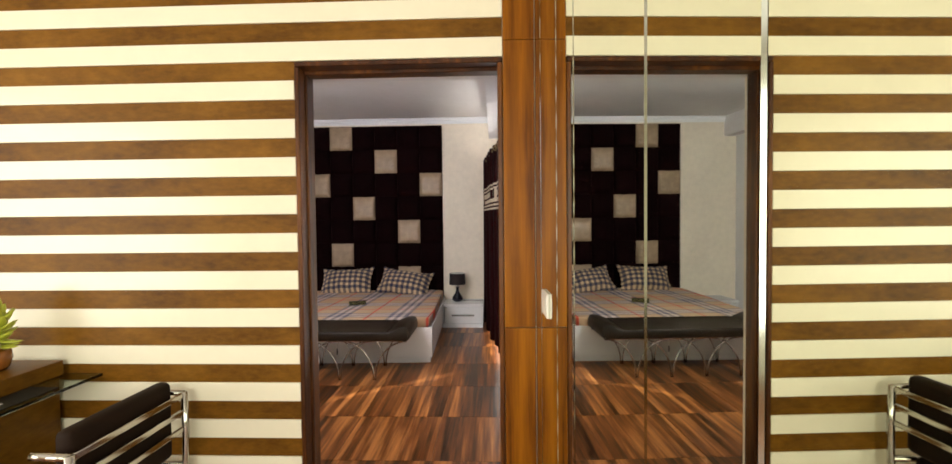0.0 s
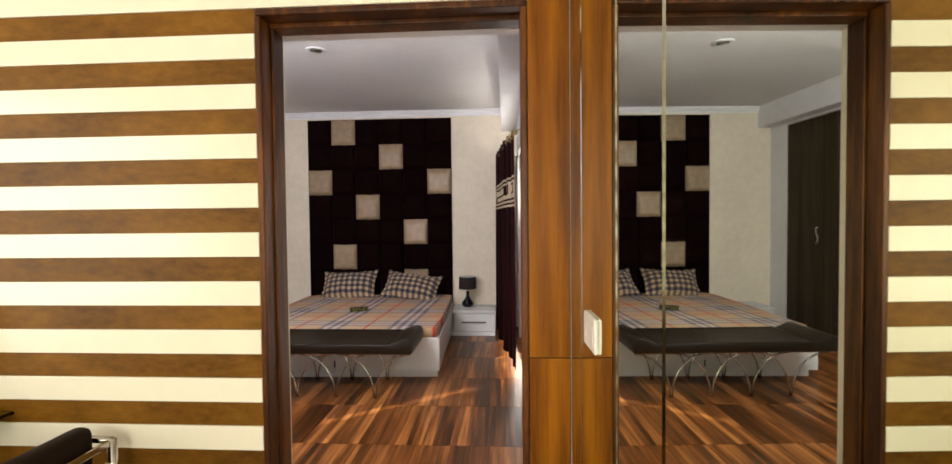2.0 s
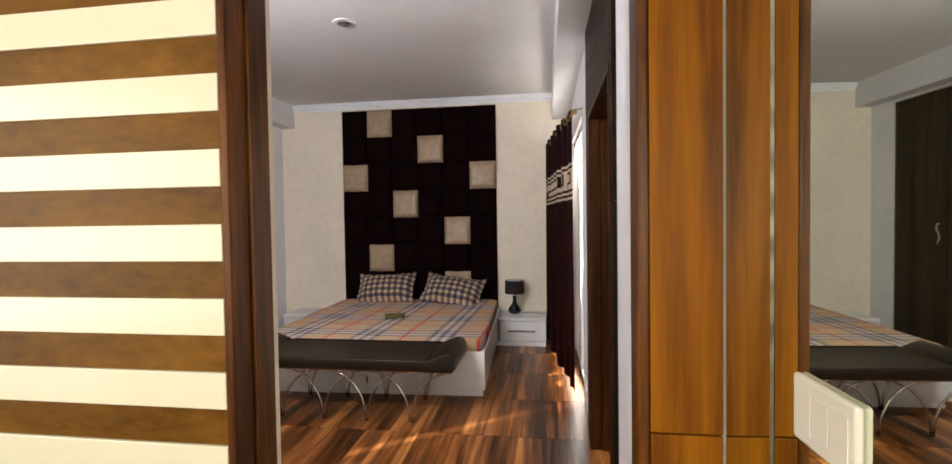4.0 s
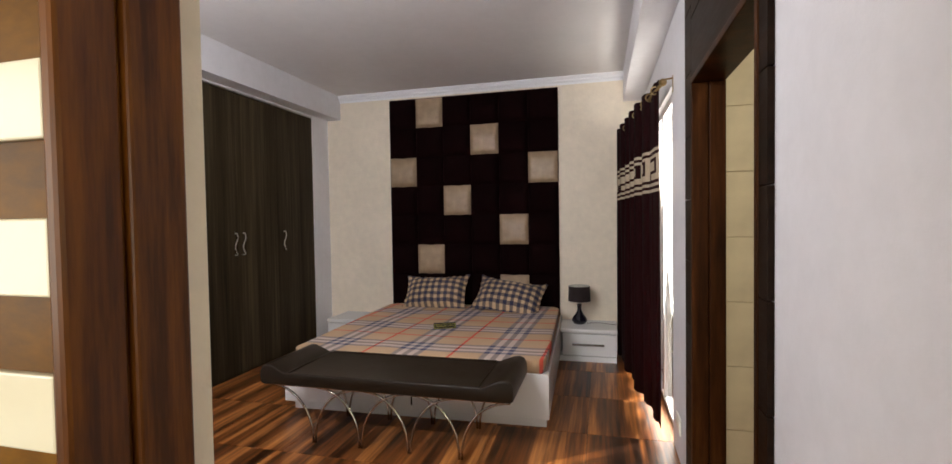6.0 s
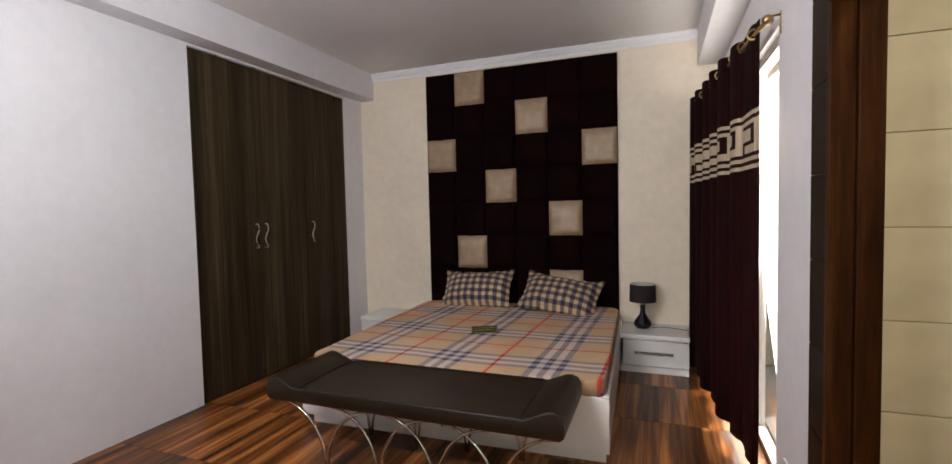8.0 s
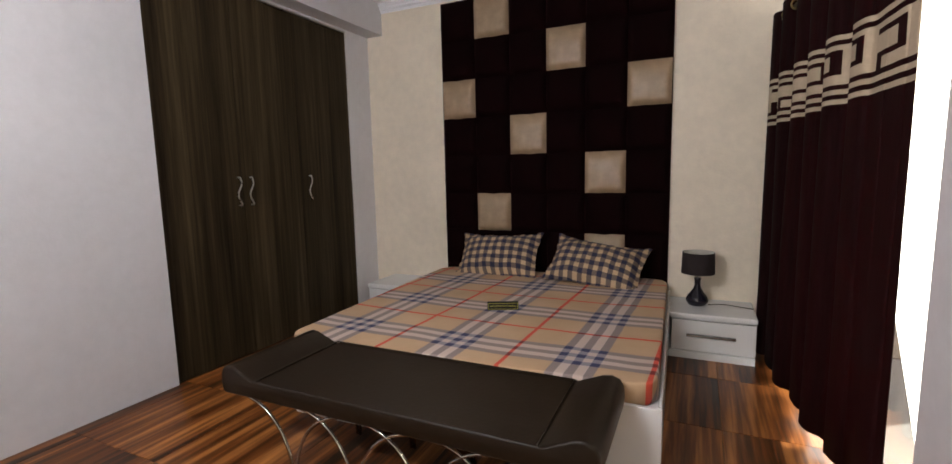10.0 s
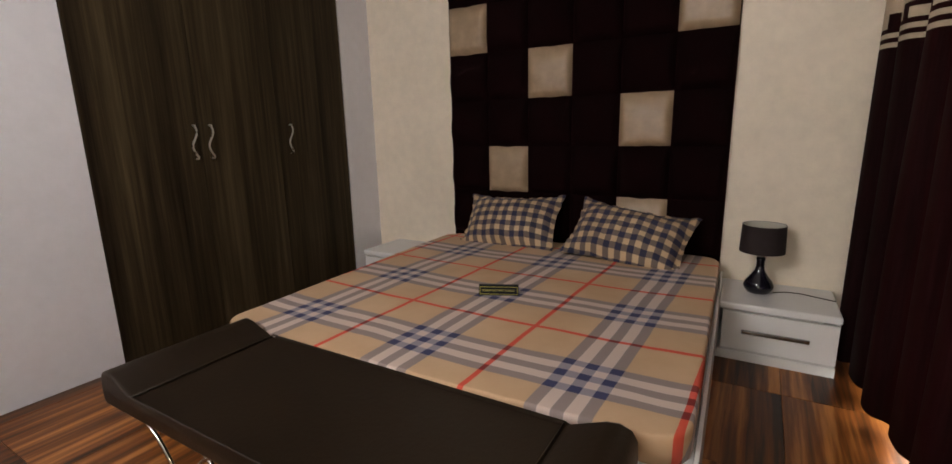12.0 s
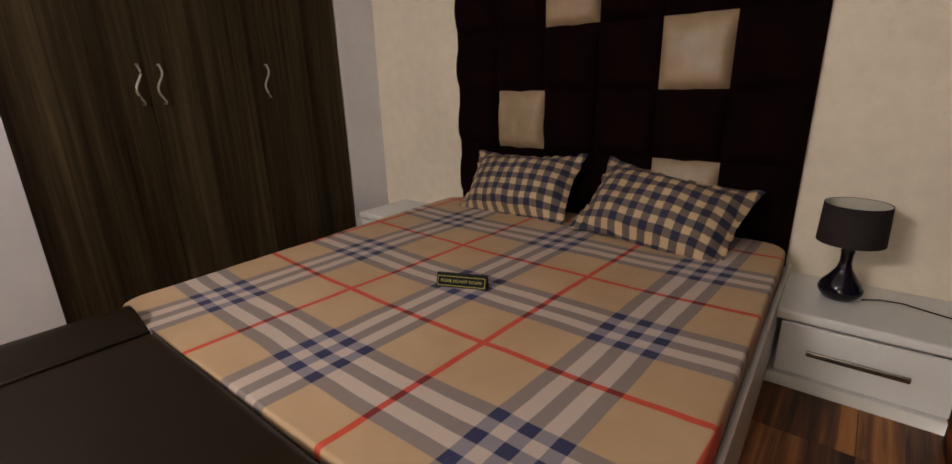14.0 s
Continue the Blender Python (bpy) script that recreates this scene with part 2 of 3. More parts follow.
def plaid():
    """Beige sheet with grey and pale bands, navy crossings and red lines."""
    n = Nodes("plaid_cotton", 0.75)
    geo = n.node("ShaderNodeNewGeometry")
    wob = n.node("ShaderNodeTexNoise")
    wob.inputs["Scale"].default_value = 2.2
    n.put(geo.outputs["Position"], wob.inputs["Vector"])
    sep = n.node("ShaderNodeSeparateXYZ")
    n.put(geo.outputs["Position"], sep.inputs[0])
    shift = n.math("MULTIPLY", n.math("SUBTRACT", wob.outputs["Fac"], 0.5), 0.024)
    x = n.math("ADD", sep.outputs[0], shift)
    x = n.math("SUBTRACT", x, n.math("MULTIPLY", n.math("SUBTRACT", sep.outputs[1], 5.65), 0.043))
    y = n.math("SUBTRACT", n.math("SUBTRACT", sep.outputs[1], n.math("MULTIPLY", sep.outputs[2], 0.9)), shift)
    bow = n.math("ADD", sep.outputs[0], 1.0)
    y = n.math("ADD", n.math("SUBTRACT", y, n.math("MULTIPLY", n.math("MULTIPLY", bow, bow), 0.035)), 0.402)
    half, step = 0.0200, 0.082
    gx = stripes(n, x, 0.64, -1.204, (-step, 0, step), half)
    gy = stripes(n, y, 0.62, 5.603, (-step, 0, step), half)
    px = stripes(n, x, 0.64, -1.204, (-step / 2, step / 2), half + 0.003)
    py = stripes(n, y, 0.62, 5.603, (-step / 2, step / 2), half + 0.003)
    rx = stripes(n, x, 0.64, -0.884, (0,), 0.0105)
    ry = stripes(n, y, 0.62, 5.302, (0,), 0.0105)
    grain = n.noise(n.coords((1, 1, 1)), 3.0, 5)
    c = n.ramp(grain, (0.3, (0.50, 0.325, 0.19)), (0.7, (0.60, 0.405, 0.25)))
    c = n.mix(n.math("MULTIPLY", n.math("MAXIMUM", px, py), 0.85), c, (0.60, 0.49, 0.45))
    g = n.math("MAXIMUM", gx, gy)
    c = n.mix(n.math("MULTIPLY", g, 0.85), c, (0.235, 0.20, 0.205))
    lilac = n.math("MAXIMUM", n.math("MULTIPLY", gx, py), n.math("MULTIPLY", gy, px))
    c = n.mix(n.math("MULTIPLY", lilac, 0.7), c, (0.27, 0.25, 0.30))
    r = n.math("MAXIMUM", rx, ry)
    c = n.mix(n.math("MULTIPLY", r, 0.9), c, (0.66, 0.055, 0.028))
    dark = n.math("MAXIMUM", n.math("MULTIPLY", rx, gy), n.math("MULTIPLY", ry, gx))
    c = n.mix(n.math("MULTIPLY", dark, 0.9), c, (0.16, 0.012, 0.012))
    c = n.mix(n.math("MULTIPLY", n.math("MULTIPLY", gx, gy), 0.93), c, (0.013, 0.022, 0.095))
    n.colour(c)
    n.bump(n.noise(n.coords(), 7, 4), 0.25, 0.012)
    return n.m


def gingham():
    """Navy and beige checks."""
    n = Nodes("gingham_cotton", 0.75)
    tc = n.node("ShaderNodeTexCoord")
    sep = n.node("ShaderNodeSeparateXYZ")
    n.put(tc.outputs["Object"], sep.inputs[0])
    a = stripes(n, sep.outputs[0], 0.073, 0.0, (0,), 0.0185)
    b = stripes(n, sep.outputs[1], 0.069, 0.01, (0,), 0.0175)
    c = n.ramp(n.noise(n.coords(), 6, 4), (0.3, (0.50, 0.345, 0.20)), (0.7, (0.58, 0.41, 0.25)))
    c = n.mix(n.math("MULTIPLY", n.math("MAXIMUM", a, b), 0.85), c, (0.078, 0.062, 0.066))
    c = n.mix(n.math("MULTIPLY", n.math("MULTIPLY", a, b), 0.95), c, (0.009, 0.013, 0.050))
    n.colour(c)
    n.bump(n.noise(n.coords(), 14, 4), 0.3, 0.01)
    return n.m


M_PLAID, M_GINGHAM = plaid(), gingham()


# ---- mesh helpers ----
def mesh(name, bm, *mats, smooth=False):
    me = bpy.data.meshes.new(name)
    bmesh.ops.recalc_face_normals(bm, faces=bm.faces)
    bm.to_mesh(me)
    bm.free()
    for m in mats:
        me.materials.append(m)
    if smooth:
        for p in me.polygons:
            p.use_smooth = True
    return me


def part(name, bm, material, parent, label="", smooth=False):
    mats = material if isinstance(material, tuple) else (material,)
    ob = new(name, bm if isinstance(bm, bpy.types.Mesh) else mesh(name, bm, *mats, smooth=smooth))
    ob.parent = parent
    if label:
        ob["label"] = label
    return ob


def thing(name, x, y, z, label, category, group="", turn=0.0):
    ob = new(name)
    ob.matrix_world = pose(x, y, z, 0, 0, turn)
    return tagged(ob, label, category, group)


def struct(name, bm, material, label="", category="wall", smooth=False):
    mats = material if isinstance(material, tuple) else (material,)
    return tagged(new(name, mesh(name, bm, *mats, smooth=smooth)), label, category, kind="structure")


def box(x0, x1, y0, y1, z0, z1, bevel=0.0, segments=2, bm=None):
    bm = bm or bmesh.new()
    made = bmesh.ops.create_cube(bm, size=1)["verts"]
    for v in made:
        v.co = Vector((x0 if v.co.x < 0 else x1, y0 if v.co.y < 0 else y1, z0 if v.co.z < 0 else z1))
    if bevel:
        edges = list({e for v in made for e in v.link_edges})
        bmesh.ops.bevel(bm, geom=edges, offset=bevel, segments=segments, affect="EDGES", profile=0.5)
    return bm


def boxes(*specs):
    """Several plain boxes in one mesh that touch without overlapping."""
    bm = bmesh.new()
    for b in specs:
        box(*b, bm=bm)
    return bm


def tube(points, radius, sides=10, closed_ends=True, bm=None):
    """A round bar along points."""
    bm = bm or bmesh.new()
    pts = [Vector(p) for p in points]
    rings = []
    up = None
    for i, p in enumerate(pts):
        d = (pts[min(i + 1, len(pts) - 1)] - pts[max(i - 1, 0)]).normalized()
        if up is None:
            up = d.orthogonal().normalized()
        up = (up - d * up.dot(d)).normalized()
        side = d.cross(up)
        rings.append([bm.verts.new(p + radius * (math.cos(a) * up + math.sin(a) * side)) for a in (2 * math.pi * k / sides for k in range(sides))])
    for a, b in zip(rings, rings[1:]):
        for k in range(sides):
            bm.faces.new((a[k], a[(k + 1) % sides], b[(k + 1) % sides], b[k]))
    if closed_ends:
        bm.faces.new(rings[0][::-1])
        bm.faces.new(rings[-1])
    return bm


def lathe(profile, sides=32, bm=None):
    """A turned shape from (radius, height) pairs."""
    bm = bm or bmesh.new()
    rings = [[bm.verts.new((max(r, 0.0005) * math.cos(a), max(r, 0.0005) * math.sin(a), z)) for a in (2 * math.pi * k / sides for k in range(sides))] for r, z in profile]
    for a, b in zip(rings, rings[1:]):
        for k in range(sides):
            bm.faces.new((a[k], a[(k + 1) % sides], b[(k + 1) % sides], b[k]))
    bm.faces.new(rings[0][::-1])
    bm.faces.new(rings[-1])
    return bm


def extrude_y(outline, y0, y1, bevel=0.0):
    """An (x, z) outline drawn out along y."""
    bm = bmesh.new()
    a = [bm.verts.new((x, y0, z)) for x, z in outline]
    b = [bm.verts.new((x, y1, z)) for x, z in outline]
    caps = [bm.faces.new(a), bm.faces.new(b[::-1])]
    for i in range(len(a)):
        j = (i + 1) % len(a)
        bm.faces.new((a[i], b[i], b[j], a[j]))
    if bevel:
        bmesh.ops.bevel(bm, geom=list({e for c in caps for e in c.edges}), offset=bevel, segments=3, affect="EDGES", profile=0.5)
    return bm


# ---- rooms ----
# plan in metres: bedroom x -3.08..0.54, y 2.15..6.83; hall x -3.6..0.585, y -3..1.98
LEFT, RIGHT, BACK, CEIL = -3.08, 0.54, 6.83, 2.88
D0, D1, DTOP = -0.415, 0.455, 2.125        # door opening in the striped wall
B0, B1, BTOP = 3.035, 4.02, 2.03            # bathroom opening
SKEW = 2.0                                # the mirror wall is not quite square to the striped one
W0, W1, WTOP = 4.77, 6.25, 2.19            # balcony window opening

floor = struct("floor", box(-3.75, 2.3, -3.15, 6.98, -0.12, -0.008), M_GROUT, "dark grouted bed under wood-look floor tiles", "floor")
struct("ceiling", box(-3.75, 2.3, -3.15, 6.98, CEIL, CEIL + 0.12), M_CEIL, "flat off-white painted ceiling", "ceiling")

wall_door_hall = struct("wall_door", boxes((-3.6, D0, 1.98, 2.112, 0, CEIL), (D0, D1, 1.98, 2.112, DTOP, CEIL), (D1, 0.72, 1.98, 2.112, 0, CEIL)), M_HALL, "glossy cream wall with brown wooden stripes", "wall")
struct("wall_south", boxes((-3.6, -0.43, 2.114, 2.163, 0, CEIL), (-0.43, 0.446, 2.114, 2.163, 2.091, CEIL), (0.446, RIGHT, 2.114, 2.163, 0, CEIL)), M_WALL, "white plastered inner face of the doorway wall", "wall")
struct("door_reveal", box(-0.43, -0.410, 2.113, 2.164, 0, 2.091, 0.002), M_CREAM, "cream plastered reveal beside the door frame", "trim")
struct("wall_west", boxes((LEFT - 0.12, LEFT, 2.163, 4.70, 0, CEIL), (LEFT - 0.12, LEFT, 6.50, BACK, 0, CEIL), (LEFT - 0.12, LEFT, 4.70, 6.50, 2.585, CEIL), (LEFT - 0.67, LEFT - 0.65, 4.6, 6.7, 0, CEIL)), M_WALL, "smooth white painted wall round the wardrobe", "wall")
struct("wall_north", box(LEFT - 0.67, 2.3, BACK, BACK + 0.15, 0, CEIL), M_CREAM, "cream textured wall behind the bed", "wall")
struct("wall_east", boxes((RIGHT, RIGHT + 0.12, 2.114, B0, 0, CEIL), (RIGHT, RIGHT + 0.12, B0, B1, BTOP, CEIL), (RIGHT, RIGHT + 0.12, B1, W0, 0, CEIL),
                          (RIGHT, RIGHT + 0.12, W0, W1, WTOP, CEIL), (RIGHT, RIGHT + 0.12, W1, BACK, 0, CEIL)), M_WALL, "white painted wall with bathroom door and window", "wall")
struct("beam_west", box(LEFT, -2.905, 2.163, BACK, 2.602, CEIL), M_WALL, "white plastered beam over the wardrobe", "beam")
struct("beam_east", box(0.345, RIGHT, 2.163, BACK, 2.58, CEIL), M_WALL, "white plastered beam over the curtain", "beam")
struct("cornice", extrude_y([(0, 0), (0.012, 0), (0.012, 0.02), (0.03, 0.032), (0.03, 0.05), (0.05, 0.07), (0.05, 0.08), (0, 0.08)], 0, 3.25), M_TRIM, "white stepped plaster cornice", "trim").matrix_world = pose(-2.905, BACK, 2.80, 0, 0, -90)

# hall shell
struct("hall_wall_west", boxes((-3.72, -3.6, -3.0, -1.7, 0, CEIL), (-3.72, -3.6, -1.7, 0.5, 0, 0.55), (-3.72, -3.6, -1.7, 0.5, 2.45, CEIL), (-3.72, -3.6, 0.5, 2.06, 0, CEIL)), M_HALL, "plain cream hall wall", "wall")
struct("hall_wall_south", boxes((-3.72, -1.8, -3.12, -3.0, 0, CEIL), (-1.8, 0.4, -3.12, -3.0, 0, 0.6), (-1.8, 0.4, -3.12, -3.0, 2.4, CEIL), (0.4, 0.95, -3.12, -3.0, 0, CEIL)), M_HALL, "plain cream hall wall", "wall")
struct("hall_wall_east", box(0.0, 0.12, -5.1, 0.005, 0, CEIL), M_HALL, "hall wall behind the mirror", "wall").matrix_world = pose(0.60, 1.97, 0, 0, 0, SKEW)
# bathroom shell
BX = RIGHT + 0.12
struct("bath_wall_south", box(BX, 2.3, 2.20, 2.32, 0, CEIL), M_BATHTILE, "cream bathroom wall", "wall")
struct("bath_wall_east", box(2.18, 2.3, 2.32, 4.22, 0, CEIL), M_BATHTILE, "cream bathroom wall", "wall")
bath_north = struct("bath_wall_north", box(BX, 2.3, 4.22, 4.34, 0, CEIL), M_BATHGROUT, "bathroom wall laid with cream tiles", "wall")
struct("balcony", boxes((BX, 2.3, 4.34, BACK, -0.009, -0.006), (2.3, 4.0, 4.34, 8.0, -0.12, -0.006)), M_BALCONY, "pale tiled balcony floor", "ground")
struct("ground", box(-300, 300, -300, 300, -3.4, -3.3), M_CONCRETE, "pale ground far below", "ground")

# ---- door frame and wood panel ----
door = thing("door_1", 0.02, 2.0, 0, "polished reddish brown wooden door frame, open doorway", "door frame")
door["kind"] = "structure"


def jamb(name, outline_side, parent):
    return part(name, outline_side, M_JAMB, parent)


for name, xa, xb, xc in (("jamb", D0, D0 + 0.020, D0 + 0.028), ("jamb", D1, D1 - 0.022, D1 - 0.010)):
    bm = box(min(xa, xb) - 0.02, max(xa, xb) - 0.02, -0.035, 0.035, 0, DTOP - 0.022, 0.006)
    box(min(xa, xc) - 0.02, max(xa, xc) - 0.02, 0.036, 0.11, 0, DTOP - 0.036, 0.004, bm=bm)
    jamb(name, bm, door)
bm = box(D0 - 0.02, D1 - 0.02, -0.035, 0.035, DTOP - 0.022, DTOP, 0.006)
box(D0 - 0.02, D1 - 0.02, 0.036, 0.11, DTOP - 0.036, DTOP, 0.004, bm=bm)
jamb("lintel", bm, door)

panel = thing("wood_panel", 0.52, 1.97, 0, "honey brown veneered panel beside the doorway", "panel")
panel["kind"] = "structure"
for z0, z1 in ((0.0, 1.004), (1.007, 2.19), (2.192, CEIL)):
    part("board", box(-0.064, 0.064, -0.006, 0.009, z0, z1, 0.002), M_PANEL, panel)

# ---- mirror wall ----
mirror = thing("wall_mirror", 0.60, 1.97, 0, "tall frameless silver mirror on the hall wall", "mirror", turn=SKEW)


def mirror_pane(y0, y1, bevel):
    """A pane with sloping bevelled edges."""
    bm = bmesh.new()
    e, w = 0.0012, bevel
    outer = [bm.verts.new(p) for p in ((-0.012, y0 + e, 0), (-0.012, y1 - e, 0), (-0.012, y1 - e, CEIL - 0.004), (-0.012, y0 + e, CEIL - 0.004))]
    inner = [bm.verts.new(p) for p in ((-0.015, y0 + w, w), (-0.015, y1 - w, w), (-0.015, y1 - w, CEIL - w), (-0.015, y0 + w, CEIL - w))]
    back = [bm.verts.new((-0.001, v.co.y, v.co.z)) for v in outer]
    bm.faces.new(inner)
    bm.faces.new(back)
    for i in range(4):
        j = (i + 1) % 4
        for q in ((outer[i], outer[j], inner[j], inner[i]), (back[i], back[j], outer[j], outer[i])):
            f = bm.faces.new(q)
            f.material_index = 1
    return bm


EDGES = [-0.008, -0.18, -0.54, -0.80, -1.31, -1.59, -1.87, -2.3, -2.9, -3.6, -4.3, -4.95]
for hi, lo in zip(EDGES, EDGES[1:]):
    part("mirror_pane", mirror_pane(lo, hi, 0.005 if lo < -1.4 else 0.007), (M_MIRROR, M_BEVEL), mirror)

plate = thing("light_switch", 0.5965, 1.655, 1.163, "white plastic switch plate on the mirror", "switch", turn=SKEW)
part("plate", box(-0.010, 0.0, -0.062, 0.062, -0.043, 0.043, 0.005, 3), M_WHITE_PLASTIC, plate)
for k in range(3):
    part("rocker", box(-0.0118, -0.0101, -0.051 + 0.035 * k, -0.019 + 0.035 * k, -0.026, 0.026, 0.0006), M_WHITE_PLASTIC, plate)

# ---- bathroom doorway ----
bath = thing("door_2", RIGHT, 3.57, 0, "dark wooden bathroom door frame with plank surround", "door frame")
bath["kind"] = "structure"


def planks(y0, y1, z0, z1, parent, height=0.295):
    z = z0
    while z < z1 - 0.02:
        top = min(z + height, z1)
        part("plank", box(-0.018, -0.001, y0, y1, z + 0.0015, top - 0.0015, 0.002), M_DARKWOOD, parent)
        z = top


planks(B1 - 3.57, 4.19 - 3.57, 0, 2.577, bath)
planks(2.965 - 3.57, B0 - 3.57, 0, 2.577, bath)
planks(B0 - 3.57, B1 - 3.57, BTOP, 2.577, bath, 0.27)
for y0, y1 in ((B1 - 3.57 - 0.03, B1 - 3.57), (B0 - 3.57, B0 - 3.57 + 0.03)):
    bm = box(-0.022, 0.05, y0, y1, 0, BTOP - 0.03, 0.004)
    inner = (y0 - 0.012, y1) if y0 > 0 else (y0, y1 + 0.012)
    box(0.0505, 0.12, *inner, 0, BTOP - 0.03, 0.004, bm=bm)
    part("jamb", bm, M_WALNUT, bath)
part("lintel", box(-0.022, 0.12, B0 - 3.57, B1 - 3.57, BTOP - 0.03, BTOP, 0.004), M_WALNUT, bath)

# ---- window ----
window = thing("window_1", RIGHT + 0.06, (W0 + W1) / 2, 0, "white framed full-height balcony window", "window")
window["kind"] = "structure"
HW = (W1 - W0) / 2
part("window_frame", boxes((-0.03, 0.03, -HW, -HW + 0.02, 0, WTOP), (-0.03, 0.03, HW - 0.05, HW, 0, WTOP), (-0.03, 0.03, -HW + 0.02, HW - 0.05, WTOP - 0.05, WTOP), (-0.03, 0.03, -0.03, 0.03, 0.03, WTOP - 0.05), (-0.03, 0.03, -HW + 0.05, HW - 0.05, 0.0, 0.03)), M_TRIM, window)
for y0, y1 in ((-HW + 0.022, -0.032), (0.032, HW - 0.052)):
    pane = part("pane", box(-0.003, 0.003, y0, y1, 0.032, WTOP - 0.052), clear_glass("window_glass", (0.95, 0.97, 0.96)), window)
    pane.visible_shadow = False

# ---- wardrobe ----
wardrobe = thing("wardrobe", LEFT, 5.61, 0, "dark wenge laminate built-in wardrobe with three tall doors", "wardrobe")
part("body", boxes((-0.62, -0.024, -0.908, -0.892, 0.0, 2.58), (-0.62, -0.024, 0.869, 0.885, 0.0, 2.58), (-0.62, -0.6, -0.892, 0.869, 0.0, 2.58), (-0.6, -0.024, -0.892, 0.869, 0.0, 0.02), (-0.6, -0.024, -0.892, 0.869, 2.56, 2.58)), M_WARD, wardrobe)
part("top_strip", box(-0.022, 0.004, -0.908, 0.885, 2.572, 2.582, 0.001), M_STEEL, wardrobe, "thin pale metal edging strip")
YD = [4.704, 5.292, 5.850, 6.49]
for i, (a, b) in enumerate(zip(YD, YD[1:])):
    leaf = part("door", box(-0.022, 0.0, a - 5.61 + 0.0015, b - 5.61 - 0.0015, 0.012, 2.569, 0.0015), M_WARD, wardrobe)
    hy = (5.245, 5.345, 5.935)[i] - 5.61
    pts = [(0.0, hy + 0.012, 1.30), (0.022, hy + 0.012, 1.30)] + [(0.026, hy + 0.017 * math.sin(2 * math.pi * (k / 12) + 0.6), 1.292 - 0.18 * k / 12) for k in range(13)] + [(0.022, hy + 0.008, 1.103), (0.0, hy + 0.008, 1.103)]
    part("handle", tube(pts, 0.0055, 8), M_STEEL, leaf, "wavy brushed steel handle", smooth=True)

# ---- tufted headboard ----
headboard = thing("headboard", -2.253, BACK, 0.445, "tall plum velvet wall headboard with scattered champagne squares", "headboard")
CW, CH = 0.3213, 0.3329
part("backing", box(-0.004, 6 * CW + 0.004, -0.022, -0.001, -0.20, 7 * CH + 0.004), M_VELVET, headboard)


def cushion(puff, power, seed):
    """A puffed square pad, flat at the back, sagging and puckered at its lower seam."""
    bm = bmesh.new()
    n = 14
    grid = []
    for j in range(n + 1):
        row = []
        for i in range(n + 1):
            u, v = 2 * i / n - 1, 2 * j / n - 1
            s = v + 0.34 * (1 - v * v)
            h = (max(0, 1 - abs(u) ** 16) * max(0, 1 - abs(s) ** power)) ** 0.7
            pucker = 0.016 * max(0, -v) * noise.noise(Vector((u * 5 + seed, v * 1.2, 1)))
            crease = 0.005 * noise.noise(Vector((u * 2.2, v * 2.5 + seed, 4)))
            lift = 0.010 * noise.noise(Vector((u * 1.6 + seed, 2, 9))) if abs(v) == 1 else 0
            row.append(bm.verts.new((CW * (0.5 + u * 0.497), -0.024 - puff * h - (pucker + crease) * min(1, 2 * h), CH * (0.5 + v * 0.497) + lift * (1 - abs(u)))))
        grid.append(row)
    for j in range(n):
        for i in range(n):
            bm.faces.new((grid[j][i], grid[j][i + 1], grid[j + 1][i + 1], grid[j + 1][i]))
    return bm


dark_pads = [mesh("pad_dark", cushion(0.056, 2.4, 3.7 * k), M_VELVET, smooth=True) for k in range(5)]
pale_pads = [mesh("pad_pale", cushion(0.046, 5, 2.3 * k + 40), M_SATIN, smooth=True) for k in range(4)]
PALE = {(0, 1), (1, 3), (2, 0), (2, 5), (3, 2), (4, 4), (5, 1), (6, 4)}
for r in range(7):
    for c in range(6):
        pale = (r, c) in PALE
        pad = part("pad", pale_pads[(r + c) % 4] if pale else dark_pads[(3 * r + 2 * c) % 5], None, headboard, "champagne satin square pad" if pale else "")
        pad.location = (c * CW, 0, (6 - r) * CH)

# ---- bed ----
bed = thing("bed", -1.215, 5.715, 0, "low white box bed with storage base", "bed", turn=2)
part("plinth", box(-0.94, 0.935, -0.955, 0.99, 0, 0.062, 0.002), M_LACQUER, bed)
for x0, x1 in ((-0.999, -0.0025), (0.0025, 0.956)):
    part("front_panel", box(x0, x1, -0.992, -0.970, 0.064, 0.366, 0.003), M_LACQUER, bed)
part("side_panel", box(0.942, 0.956, -0.968, 1.0, 0.064, 0.366, 0.003), M_LACQUER, bed)
part("side_panel", box(-0.999, -0.9935, -0.968, 1.0, 0.064, 0.366, 0.003), M_LACQUER, bed)
part("deck", box(-0.951, 0.940, -0.968, 1.0, 0.325, 0.348), M_LACQUER, bed)
part("latch", box(-0.006, 0.006, -0.998, -0.993, 0.10, 0.16, 0.002), M_BLACK, bed, "small black latch")


